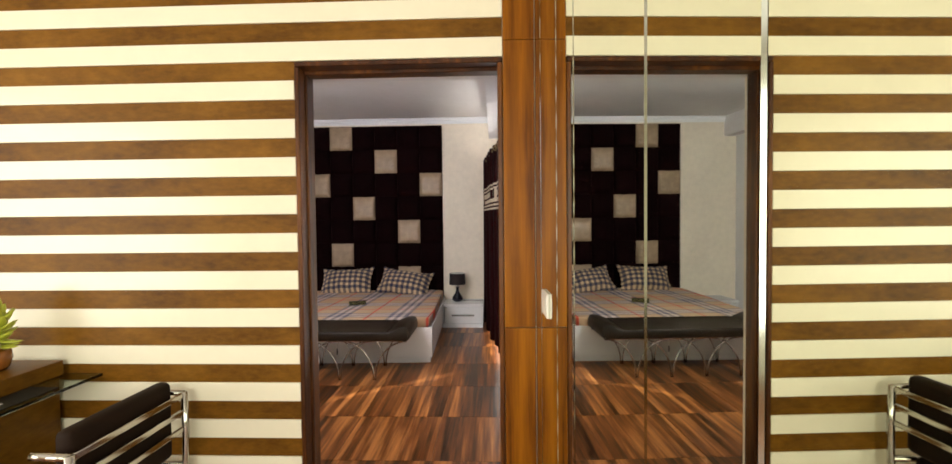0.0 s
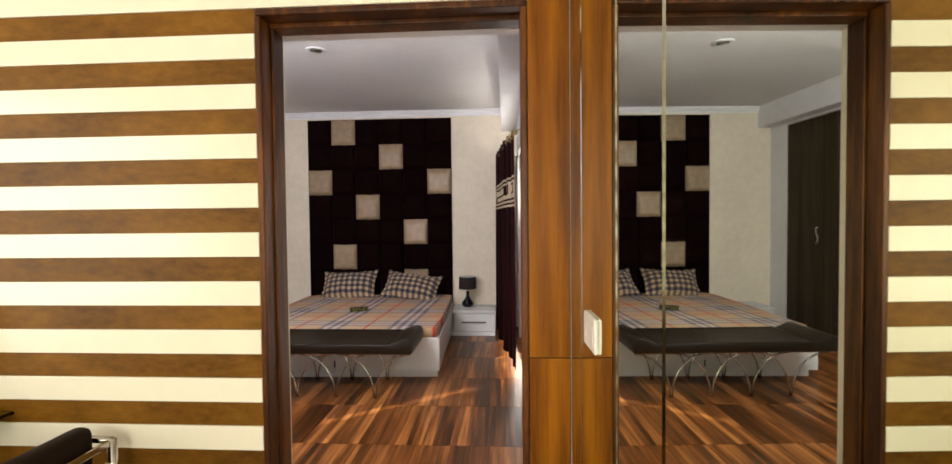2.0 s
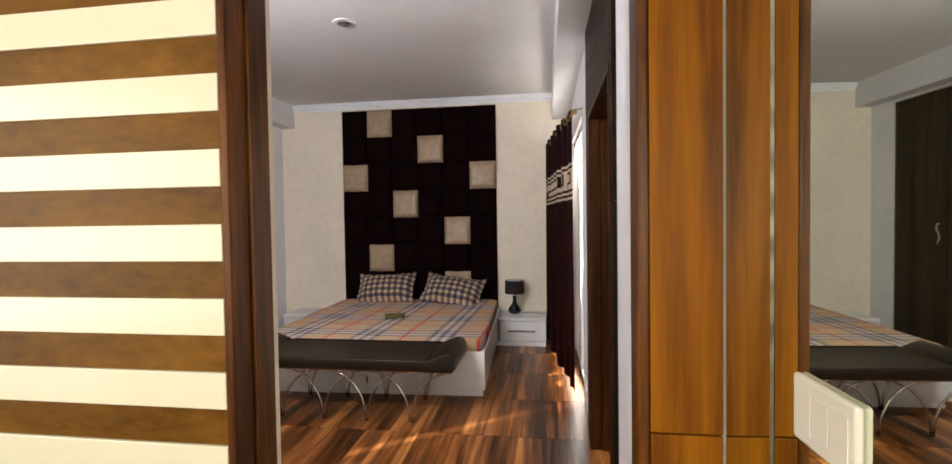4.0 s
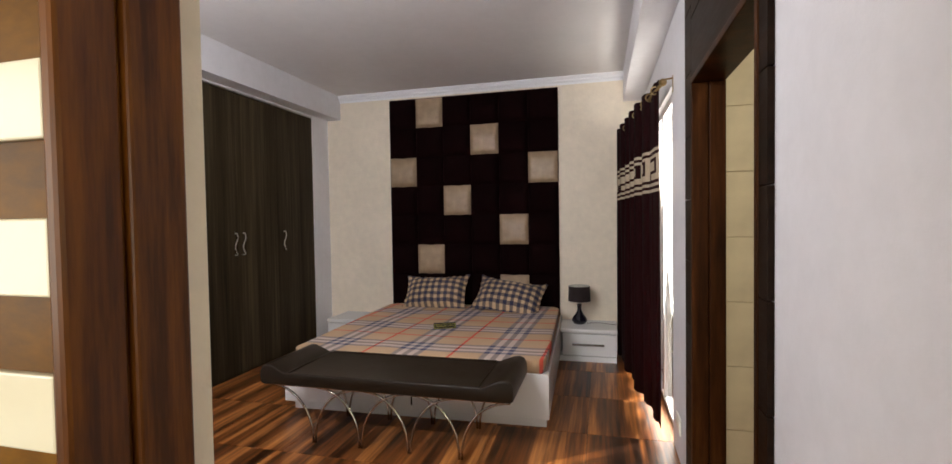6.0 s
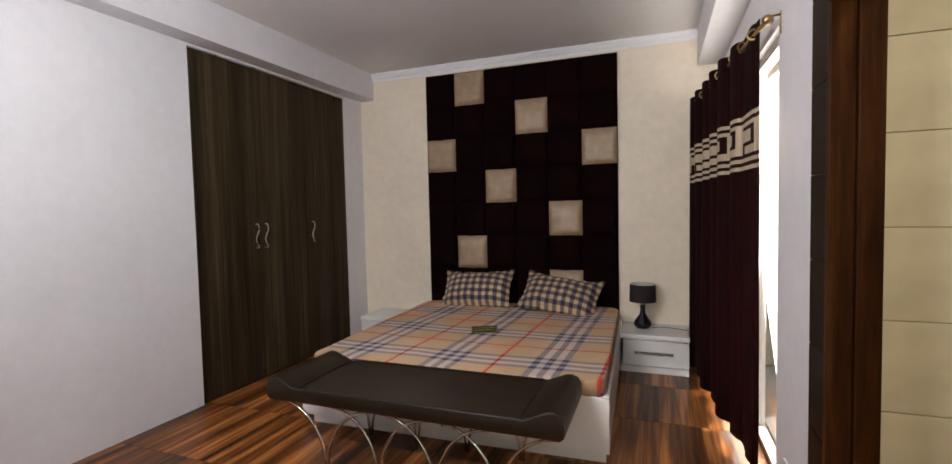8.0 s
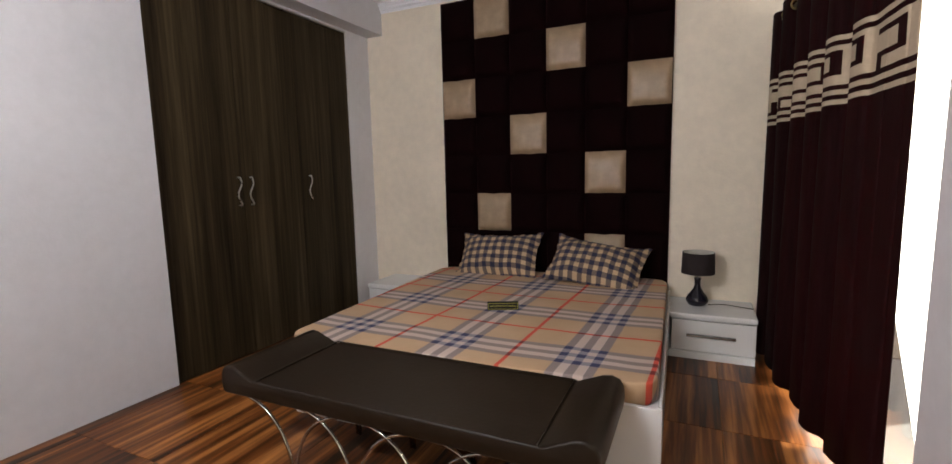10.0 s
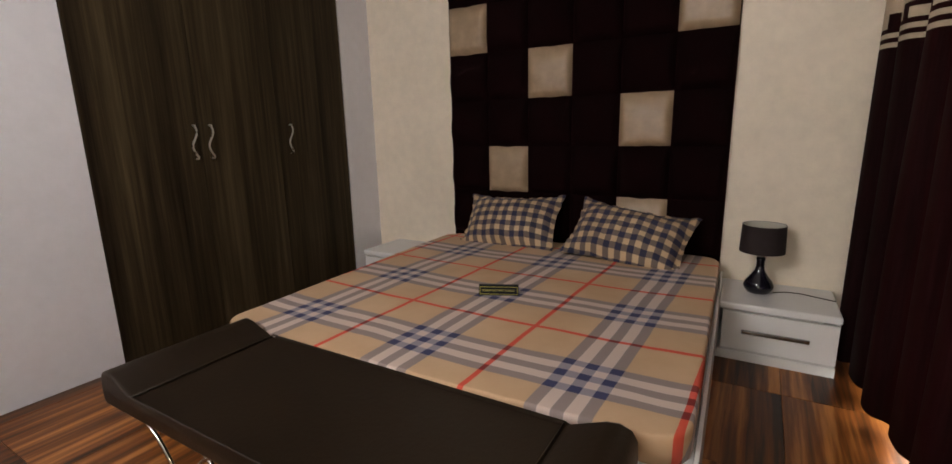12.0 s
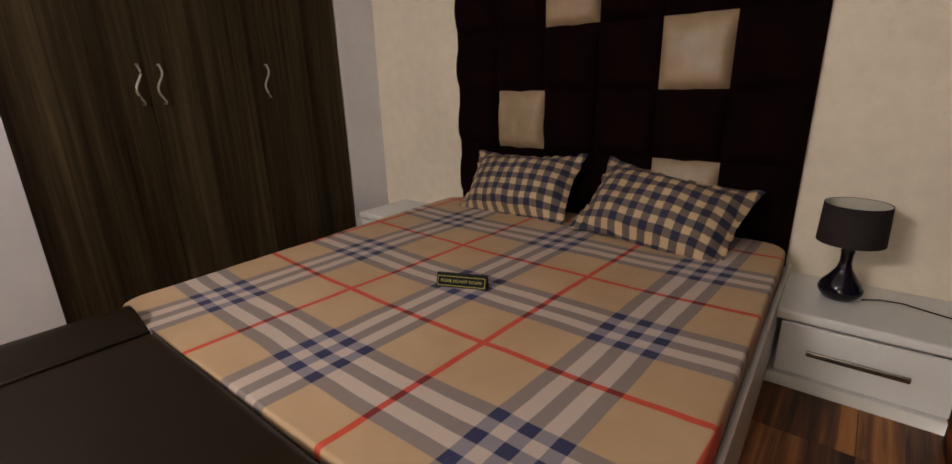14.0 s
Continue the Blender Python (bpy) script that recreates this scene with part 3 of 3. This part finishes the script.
def soft_slab(x0, x1, y0, y1, z0, z1, r, wave, corner=0.12):
    """A mattress under a fitted sheet: rounded edges, slight waves."""
    bm = bmesh.new()
    nx, ny = 60, 64
    grid = []

    def side(k, n, a, b):
        """Even steps, with six close ones over the rounding at either end."""
        if k <= 6:
            return a + r * 1.05 * k / 6
        if k >= n - 6:
            return b - r * 1.05 * (n - k) / 6
        return a + r * 1.05 + (b - a - r * 2.1) * (k - 6) / (n - 12)

    for j in range(ny + 1):
        row = []
        for i in range(nx + 1):
            x, y = side(i, nx, x0, x1), side(j, ny, y0, y1)
            d = min(x - x0, x1 - x, y - y0, y1 - y)
            drop = 0.0 if d > r else r - math.sqrt(max(0, r * r - (r - d) ** 2))
            z = z1 - drop + wave * (noise.noise(Vector((x * 2.3, y * 2.3, 0))) + 0.4 * noise.noise(Vector((x * 9, y * 9, 3))))
            # corners rounded in plan
            ux, uy = max(0, 1 - min(x - x0, x1 - x) / corner), max(0, 1 - min(y - y0, y1 - y) / corner)
            if ux > 0 and uy > 0:
                k = max(ux, uy) / math.hypot(ux, uy)
                x += corner * ux * (1 - k) * (1 if x < (x0 + x1) / 2 else -1)
                y += corner * uy * (1 - k) * (1 if y < (y0 + y1) / 2 else -1)
            row.append(bm.verts.new((x, y, z)))
        grid.append(row)
    for j in range(ny):
        for i in range(nx):
            bm.faces.new((grid[j][i], grid[j][i + 1], grid[j + 1][i + 1], grid[j + 1][i]))
    rim = grid[0] + [row[-1] for row in grid[1:]] + grid[-1][-2::-1] + [row[0] for row in grid[-2:0:-1]]
    low = []
    for k, v in enumerate(rim):
        w = 0.003 * math.sin(k * 1.1) + 0.010 * noise.noise(Vector((k * 0.35, 1, 5)))
        low.append(bm.verts.new((v.co.x + (w if v.co.x in (x0, x1) else 0), v.co.y + (w if abs(v.co.y - y0) < 1e-6 else 0), z0 + abs(w))))
    for k in range(len(rim)):
        j = (k + 1) % len(rim)
        bm.faces.new((rim[k], rim[j], low[j], low[k]))
    bm.faces.new(low)
    return bm


sheet = thing("mattress", -1.215, 5.715, 0.0, "mattress in a beige plaid sheet with navy and red checks", "mattress", turn=2)
part("sheet", soft_slab(-0.970, 0.936, -0.970, 1.01, 0.352, 0.447, 0.013, 0.004), M_PLAID, sheet, smooth=True)

part("hem", tube([(-0.90 + 1.77 * q / 40, -0.973 + 0.003 * math.sin(q * 1.7), 0.358 + 0.002 * math.sin(q)) for q in range(41)], 0.004, 6), M_PLAID, sheet, smooth=True)


# ---- pillows ----
def pillow_mesh(w, h, thick, seed):
    bm = bmesh.new()
    nx, ny, fl = 34, 22, 0.035
    top, bot = [], []
    for j in range(ny + 1):
        rt, rb = [], []
        for i in range(nx + 1):
            u, v = 2 * i / nx - 1, 2 * j / ny - 1
            x = u * w / 2 * (1 - 0.10 * (1 - v * v) * abs(u) ** 3)
            y = v * h / 2 * (1 - 0.15 * (1 - u * u) * abs(v) ** 3)
            iu, iv = min(1, abs(u) * w / (w - 2 * fl)), min(1, abs(v) * h / (h - 2 * fl))
            t = thick / 2 * (max(0, 1 - iu ** 2.4) * max(0, 1 - iv ** 2.4)) ** 0.55
            wob = 0.024 * noise.noise(Vector((x * 9 + seed, y * 9, 1))) + 0.012 * noise.noise(Vector((x * 22, y * 26 + seed, 2)))
            edge = 0.034 * noise.noise(Vector((u * 7 + seed, v * 6, 7))) if t < 0.012 else 0
            rt.append(bm.verts.new((x, y, t + wob * (0.4 + t / thick) + edge + 0.002)))
            rb.append(bm.verts.new((x, y, -t + wob * 0.3 + edge - 0.002)))
        top.append(rt)
        bot.append(rb)
    for j in range(ny):
        for i in range(nx):
            bm.faces.new((top[j][i], top[j][i + 1], top[j + 1][i + 1], top[j + 1][i]))
            bm.faces.new((bot[j][i], bot[j + 1][i], bot[j + 1][i + 1], bot[j][i + 1]))
    for i in range(nx):
        bm.faces.new((top[0][i], bot[0][i], bot[0][i + 1], top[0][i + 1]))
        bm.faces.new((top[ny][i], top[ny][i + 1], bot[ny][i + 1], bot[ny][i]))
    for j in range(ny):
        bm.faces.new((top[j][0], top[j + 1][0], bot[j + 1][0], bot[j][0]))
        bm.faces.new((top[j][nx], bot[j][nx], bot[j + 1][nx], top[j + 1][nx]))
    return mesh("pillow", bm, M_GINGHAM, smooth=True)


for seed, m, words in ((3, pose(-1.655, 6.600, 0.590, 52, -2, 1), "navy and beige gingham pillow leaning on the headboard"),
                       (8, pose(-0.820, 6.520, 0.580, 45, 7, -5), "navy and beige gingham pillow slumped beside another")):
    p = new("pillow", pillow_mesh(0.74, 0.45, 0.23, seed))
    p.matrix_world = m
    tagged(p, words, "pillow", "pillows on the bed")

# ---- sign on the bed ----
sign = thing("desk_sign", -1.212, 5.575, 0.447, "small black sign asking not to touch, on the bed", "sign", turn=23)
part("block", extrude_y([(-0.022, 0), (0.022, 0), (0.004, 0.050), (-0.004, 0.050)], -0.097, 0.097, 0.002), M_BLACK, sign).matrix_basis = pose(0, 0, 0, 0, 0, 90)
face = part("border", boxes((-0.092, 0.092, 0, 0.001, 0.0405, 0.0425), (-0.092, 0.092, 0, 0.001, 0.006, 0.008), (-0.092, -0.090, 0, 0.001, 0.0082, 0.0403), (0.090, 0.092, 0, 0.001, 0.0082, 0.0403)), M_YELLOW, sign, "thin yellow printed border")
face.matrix_basis = pose(0, -0.0225, 0.0, -20, 0, 0)
txt = bpy.data.curves.new("words", "FONT")
txt.body, txt.size, txt.align_x, txt.align_y, txt.extrude = "PLEASE DO NOT TOUCH", 0.0140, "CENTER", "CENTER", 0.0004
words = new("words", txt)
dg = bpy.context.evaluated_depsgraph_get()
me_words = bpy.data.meshes.new_from_object(words.evaluated_get(dg))
bpy.data.objects.remove(words)
me_words.materials.append(M_YELLOW)
lettering = part("lettering", me_words, None, sign, "yellow capital letters")
lettering.matrix_basis = pose(0, -0.0148, 0.0232, 70, 0, 0)

# ---- bench ----
bench = thing("bench", -1.183, 4.470, 0, "brown leatherette bench with raised ends and chrome arched legs", "bench")
ZS = 0.366
half = 0.822
prof = [(-half + 0.02, ZS), (half - 0.02, ZS), (half - 0.004, ZS + 0.012), (half, ZS + 0.045), (half - 0.003, ZS + 0.090), (half - 0.018, ZS + 0.117), (half - 0.05, ZS + 0.129), (half - 0.085, ZS + 0.124), (half - 0.185, ZS + 0.083), (half - 0.20, ZS + 0.072),
        (-half + 0.20, ZS + 0.072), (-half + 0.185, ZS + 0.083), (-half + 0.085, ZS + 0.124), (-half + 0.05, ZS + 0.129), (-half + 0.018, ZS + 0.117), (-half + 0.003, ZS + 0.090), (-half, ZS + 0.045), (-half + 0.004, ZS + 0.012)]
seat_bm = extrude_y(prof, -0.262, 0.262, 0.012)
part("seat", seat_bm, M_LEATHER, bench, smooth=True)
for sx in (-1, 1):
    part("seam", tube([(sx * (half - 0.202), -0.258, ZS + 0.077), (sx * (half - 0.202), 0, ZS + 0.078), (sx * (half - 0.202), 0.258, ZS + 0.077)], 0.004, 6), M_LEATHER, bench, smooth=True)
part("rail", boxes((-half + 0.06, half - 0.06, -0.232, -0.212, ZS - 0.012, ZS - 0.001), (-half + 0.06, half - 0.06, 0.19, 0.21, ZS - 0.012, ZS - 0.001)), M_CHROME, bench)


def tulip_leg(side):
    """One arched bar from the foot up to the rail."""
    pts = []
    for k in range(13):
        a = math.pi / 2 * k / 12
        pts.append((side * (0.008 + 0.29 * (1 - math.cos(a))), 0, 0.004 + (ZS - 0.014) * math.sin(a) ** 0.9))
    return tube(pts, 0.0075, 8)


me_legs = [mesh("leg", tulip_leg(s), M_CHROME, smooth=True) for s in (-1, 1)]
for y in (-0.222, 0.20):
    for k in range(4):
        for me in me_legs:
            leg = part("leg", me, None, bench, "curved chrome bar")
            leg.location = (-0.46 + 0.32 * k, y, 0)


# ---- nightstands ----
def nightstand(name, x0, x1, label):
    w = x1 - x0
    ob = thing(name, x0, 6.37, 0, label, "nightstand", "nightstands by the bed")
    part("base", box(0.0, w - 0.006, -0.040, 0.45, 0, 0.05, 0.003), M_LACQUER, ob)
    part("body", boxes((0.0, 0.018, 0.012, 0.45, 0.051, 0.263), (w - 0.018, w, 0.012, 0.45, 0.051, 0.263), (0.018, w - 0.018, 0.43, 0.45, 0.051, 0.263)), M_LACQUER, ob)
    drawer = part("drawer", box(0.036, w - 0.004, -0.016, 0.004, 0.053, 0.262, 0.003), M_LACQUER, ob)
    bar = box(0.13, w - 0.12, -0.036, -0.024, 0.151, 0.173, 0.004)
    for hx in (0.15, w - 0.16):
        box(hx, hx + 0.01, -0.024, -0.0161, 0.159, 0.167, bm=bar)
    part("handle", bar, M_DARKCHROME, drawer, "flat polished chrome handle")
    part("top", box(-0.006, w + 0.006, -0.004, 0.455, 0.265, 0.305, 0.012, 4), M_LACQUER, ob)
    return ob


nightstand("nightstand", -0.298, 0.254, "white lacquered one-drawer nightstand carrying a lamp")
nightstand("nightstand", -2.86, -2.30, "white lacquered nightstand beside the wardrobe")

# ---- table lamp ----
lamp = thing("table_lamp", -0.108, 6.61, 0.306, "small black glazed lamp with purple drum shade, unlit", "lamp")
part("base", lathe([(0.040, 0), (0.058, 0.006), (0.074, 0.030), (0.076, 0.045), (0.066, 0.070), (0.044, 0.098), (0.026, 0.128), (0.020, 0.155), (0.021, 0.185), (0.024, 0.200), (0.020, 0.206)]), M_GLAZE, lamp, "glossy black bottle-shaped base", smooth=True)
part("stem", lathe([(0.008, 0.2065), (0.008, 0.29)], 12), M_STEEL, lamp, smooth=True)
shade_bm = lathe([(0.112, 0.238), (0.107, 0.390), (0.105, 0.390), (0.110, 0.238)], 40)
bmesh.ops.delete(shade_bm, geom=[f for f in shade_bm.faces if len(f.verts) > 4], context="FACES")
shade = part("shade", shade_bm, M_SHADE, lamp, "purple fabric drum shade", smooth=True)
lin = lathe([(0.1085, 0.240), (0.1035, 0.389)], 40)
bmesh.ops.delete(lin, geom=[f for f in lin.faces if len(f.verts) > 4], context="FACES")
part("lining", lin, M_SHADE_IN, shade, "pale inner lining", smooth=True)
part("cord", tube([(0.074, 0.01, 0.006), (0.13, 0.05, 0.005), (0.20, 0.06, 0.005), (0.27, 0.03, 0.005), (0.36, 0.0, 0.004)], 0.003, 6), M_BLACK, lamp, "thin black power cord", smooth=True)

# ---- curtain ----
curtain = thing("curtain", 0, 0, 0, "plum eyelet curtain with a beige greek-key band, drawn", "curtain")
KEY = ["############", "............", "############", ".........###", "#######..###", "#######..###", "#######..###", ".........###", "..##########", "..##########", "............", "############", "............", "############"]


def curtain_mesh():
    bm = bmesh.new()
    cols, wave = 300, 7.0
    path = []
    for i in range(cols + 1):
        t = i / cols
        y = 4.80 + 1.85 * t
        x = 0.468 - 0.165 * t
        a = 2 * math.pi * wave * t
        # unseen far end, added to stop window light leaking onto the back wall
        if t > 0.95:
            x, y = x + 0.18 * (t - 0.95) / 0.05, y + 0.04 * (t - 0.95) / 0.05
        amp = 0.008 + 0.057 * min(1, max(0, t - 0.13) * 7)
        path.append((x - amp * (1 - math.cos(a)) * 0.5 + amp * 0.3, y + 0.02 * math.sin(2 * a), t))
    zs = [0.06, 0.3, 0.7, 1.1, 1.4] + [1.555 + 0.0202 * k for k in range(15)] + [1.96, 2.1, 2.24]
    run, arc = [0.0], 0.0
    for (xa, ya, _), (xb, yb, _) in zip(path, path[1:]):
        arc += math.hypot(xb - xa, yb - ya)
        run.append(arc)
    rows = []
    for z in zs:
        row = []
        for (x, y, t) in path:
            mid = 0.468 - 0.165 * t
            flare = 1 + 0.25 * max(0, 1 - z / 1.5) * math.sin(t * 23)
            sway = 0.012 * noise.noise(Vector((t * 9, z * 0.8, 4)))
            low = 0.014 * math.sin(t * 40) if z < 0.1 else 0
            row.append(bm.verts.new((mid + (x - mid) * flare + sway, y, z + low)))
        rows.append(row)
    for j in range(len(zs) - 1):
        for i in range(cols):
            f = bm.faces.new((rows[j][i], rows[j][i + 1], rows[j + 1][i + 1], rows[j + 1][i]))
            f.smooth = True
            if 5 <= j <= 18:
                f.material_index = int(KEY[18 - j][11 - int(run[i] / 0.024) % 12] == "#")
    me = bpy.data.meshes.new("cloth")
    bm.to_mesh(me)
    bm.free()
    me.materials.append(M_CURTAIN)
    me.materials.append(M_BAND)
    return me, path


cloth_me, cpath = curtain_mesh()
cloth = part("cloth", cloth_me, None, curtain)
sol = cloth.modifiers.new("thickness", "SOLIDIFY")
sol.thickness = 0.003
for k in range(10):
    t = (k + 0.35) / 10
    y, x = 4.80 + 1.85 * t, 0.468 - 0.165 * t - 0.012
    ring = bmesh.new()
    pts = [(0.024 * math.cos(a), 0, 0.024 * math.sin(a)) for a in (2 * math.pi * q / 20 for q in range(21))]
    tube(pts, 0.005, 8, False, bm=ring)
    r = part("eyelet", ring, M_BRASS, curtain, "antique brass eyelet", smooth=True)
    r.matrix_basis = pose(x, y, 2.19, 0, 0, 20 if k % 2 else -20)

rod = thing("curtain_rod", 0.475, 4.70, 2.19, "slim brass curtain rod with wall bracket", "curtain rod")
part("pole", tube([(0.0, 0.0, 0), (-0.182, 2.0, 0)], 0.011, 12), M_BRASS, rod, smooth=True)
part("finial", lathe([(0.010, -0.02), (0.020, -0.012), (0.024, 0), (0.020, 0.014), (0.008, 0.024)], 16), M_BRASS, rod, "rounded finial", smooth=True).matrix_basis = pose(0.002, -0.02, 0, 90, 0, 0)
part("bracket", tube([(-0.002, 0.02, 0.012), (0.02, 0.03, 0.03), (0.069, 0.03, 0.035)], 0.005, 8), M_BRASS, rod, smooth=True)
part("bracket_plate", box(0.062, 0.0695, 0.015, 0.045, -0.05, 0.05, 0.002), M_BRASS, rod)
part("bracket", tube([(-0.17, 1.93, 0.012), (-0.15, 1.93, 0.03), (0.069, 1.93, 0.035)], 0.005, 8), M_BRASS, rod, smooth=True)

# ---- ceiling light and socket ----
light = thing("ceiling_light", -1.2, 4.465, CEIL, "small round recessed ceiling downlight", "ceiling light")
part("rim", lathe([(0.055, -0.003), (0.075, -0.010), (0.085, -0.006), (0.085, -0.0005), (0.05, -0.0005)], 28), M_TRIM, light, smooth=True)
part("lens", lathe([(0.001, -0.014), (0.03, -0.013), (0.05, -0.0105), (0.05, -0.0035)], 28), M_STEEL, light, smooth=True)

# invented batten, never in view, gives the bedroom fill a body
fill_batten = thing("fill_batten", -1.45, 2.165, 2.36, "added white batten with a glowing tube, out of view, to fill the bedroom", "light")
part("batten", box(-0.62, 0.62, 0.0, 0.032, -0.028, 0.028, 0.006), M_WHITE_PLASTIC, fill_batten)
glow = Nodes("added_fill_glow", 0.4)
glow.b.inputs["Emission Color"].default_value = (0.9, 0.93, 1, 1)
glow.b.inputs["Emission Strength"].default_value = 6.0
part("tube", tube([(-0.59, 0.050, 0), (0.59, 0.050, 0)], 0.013, 12), glow.m, fill_batten, "added cool white glowing tube, out of view", smooth=True)
for ex in (-0.60, 0.60):
    part("holder", box(ex - 0.010, ex + 0.010, 0.0325, 0.066, -0.018, 0.018, 0.003), M_WHITE_PLASTIC, fill_batten)

socket = thing("wall_socket", RIGHT, 4.51, 0.22, "white double wall socket low beside the curtain", "socket")
part("plate", box(-0.012, -0.001, -0.075, 0.075, -0.045, 0.045, 0.004), M_WHITE_PLASTIC, socket)
for dy in (-0.037, 0.037):
    part("insert", box(-0.0145, -0.0121, dy - 0.028, dy + 0.028, -0.03, 0.03, 0.001), M_WHITE_PLASTIC, socket)

# ---- hall desk, chair, plant ----
desk = thing("desk", -1.9, 1.62, 0, "glass-topped desk with dark wooden side panel", "desk")
part("glass_top", box(-0.75, 0.62, -0.33, 0.345, 0.800, 0.812, 0.002), M_GLASS, desk, "clear glass top with green edge")
part("side_panel", box(0.40, 0.44, -0.25, 0.33, 0, 0.798, 0.003), M_STRIPE, desk)
part("side_panel", box(-0.60, -0.56, -0.25, 0.33, 0, 0.798, 0.003), M_STRIPE, desk)
part("back_panel", box(-0.559, 0.399, 0.29, 0.32, 0.15, 0.798, 0.003), M_DARKWOOD, desk)

riser = thing("desk_shelf", -1.9, 1.75, 0.814, "low dark wooden shelf block on the glass desk", "shelf")
part("block", box(-0.6, 0.47, -0.20, 0.19, 0, 0.062, 0.003), M_STRIPE, riser)

mat = thing("desk_mat", -1.365, 1.62, 0.813, "dark woven desk mat", "mat")
part("weave", box(-0.055, 0.065, -0.20, 0.16, 0, 0.004, 0.001), M_BLACK, mat)
paper = thing("paper_sheet", -1.37, 1.53, 0.8175, "white paper sheet on the dark mat", "paper", turn=8)
part("sheet", box(-0.035, 0.035, -0.07, 0.07, 0, 0.0015), M_PAPER, paper)

plant = thing("potted_plant", -1.585, 1.80, 0.877, "yellow-green leafy plant in a small amber pot", "plant")
part("pot", lathe([(0.034, 0), (0.046, 0.01), (0.056, 0.045), (0.052, 0.075), (0.044, 0.085), (0.038, 0.080), (0.030, 0.070)], 24), M_POT, plant, "amber glazed round pot", smooth=True)


def leaf_mesh(length, width, thick):
    """A plump pointed leaf that starts at the origin and runs along x."""
    bm = bmesh.new()
    rings = []
    for k in range(7):
        t = k / 6
        w = (math.sin(math.pi * min(1, 0.10 + 0.87 * t)) ** 0.75)
        rings.append([bm.verts.new((t * length, 0.5 * width * w * math.cos(a), 0.5 * thick * w * math.sin(a) + 0.22 * length * t * t)) for a in (2 * math.pi * q / 8 for q in range(8))])
    for a, b in zip(rings, rings[1:]):
        for q in range(8):
            bm.faces.new((a[q], a[(q + 1) % 8], b[(q + 1) % 8], b[q]))
    bm.faces.new(rings[0][::-1])
    bm.faces.new(rings[-1])
    return mesh("leaf", bm, M_LEAF, smooth=True)


part("stem", tube([(0, 0, 0.07), (0.004, 0, 0.13), (0, 0.004, 0.20)], 0.008, 8), M_LEAF, plant, smooth=True)
leaf_big = leaf_mesh(0.085, 0.040, 0.014)
rng = random.Random(5)
for k in range(52):
    lf = part("leaf", leaf_big, None, plant)
    f = k / 51
    lf.matrix_basis = pose(0.012 * math.cos(k), 0.012 * math.sin(k), 0.10 + 0.115 * f, 0, 12 - 85 * f ** 1.5 + rng.uniform(-14, 14), 137.5 * k)

chair = thing("chair", -0.88, 1.63, 0, "chrome-framed chair with dark brown padded back, facing the desk", "chair")
part("back_pad", box(-0.085, -0.020, -0.24, 0.235, 0.50, 0.815, 0.026, 4), M_CHAIRPAD, chair, smooth=True)
part("seat", box(-0.50, -0.06, -0.24, 0.235, 0.42, 0.48, 0.022, 4), M_CHAIRPAD, chair, smooth=True)
for z in (0.745, 0.675, 0.605):
    part("slat", box(-0.006, 0.006, -0.255, 0.255, z - 0.011, z + 0.011, 0.003), M_CHROME, chair)
for y in (-0.27, 0.27):
    part("leg", tube([(0.0, y, 0.755), (0.004, y, 0.6), (0.0, y, 0.42), (0.03, y, 0.01)], 0.014, 10), M_CHROME, chair, smooth=True)
    part("leg", tube([(0.0, y, 0.45), (-0.25, y, 0.44), (-0.47, y, 0.43), (-0.50, y, 0.40), (-0.50, y, 0.01)], 0.014, 10), M_CHROME, chair, smooth=True)
    part("armrest", tube([(0.0, y, 0.75), (-0.10, y, 0.752), (-0.12, y, 0.752)], 0.012, 8), M_CHROME, chair, smooth=True)

# ---- stripes of the hall wall: proud cream boards between recessed brown ones ----
for k in range(-1, 20):
    top = 2.127 + 0.1597 * 4 - 0.1597 * k
    for name, z0, z1, y, material, edge in (("stripe_board", top - 0.079, top, 1.9755, M_STRIPE, 0.0), ("cream_board", top + 0.0004, top + 0.0803, 1.968, M_HALL, 0.0025)):
        z0, z1 = max(z0, 0.001), min(z1, CEIL - 0.001)
        if z1 - z0 < 0.01:
            continue
        right = 0.454 if z0 > DTOP - 0.01 else D0 - 0.001
        part(name, box(-3.598, right, y, 1.9795, z0, z1, edge), material, wall_door_hall)

# ---- bathroom tiles ----
tile_me = mesh("tile", box(0.0015, 0.4485, -0.008, 0.0, 0.0015, 0.3185, 0.002), M_BATHTILE)
for i in range(4):
    for j in range(9):
        if BX + 0.45 * i + 0.45 < 2.19:
            part("tile", tile_me, None, bath_north).location = (BX + 0.02 + 0.45 * i, 4.22, 0.01 + 0.32 * j)

# ---- floor tiles ----
TILE_W, TILE_L = 0.6, 0.645
floor_tile = mesh("floor_tile", box(0.001, TILE_W - 0.001, 0.001, TILE_L - 0.001, -0.008, 0.0, 0.0015), M_FLOOR)
for i in range(-6, 4):
    for j in range(-11, 6):
        x, y = 0.02 + TILE_W * i, 3.465 + TILE_L * j
        if x + TILE_W < -3.75 or x > 2.2 or y > 6.6 or y < -3.1:
            continue
        if x > 0.5 and not 1.8 < y < 4.0:
            continue
        part("floor_tile", floor_tile, None, floor).location = (x, y, 0)
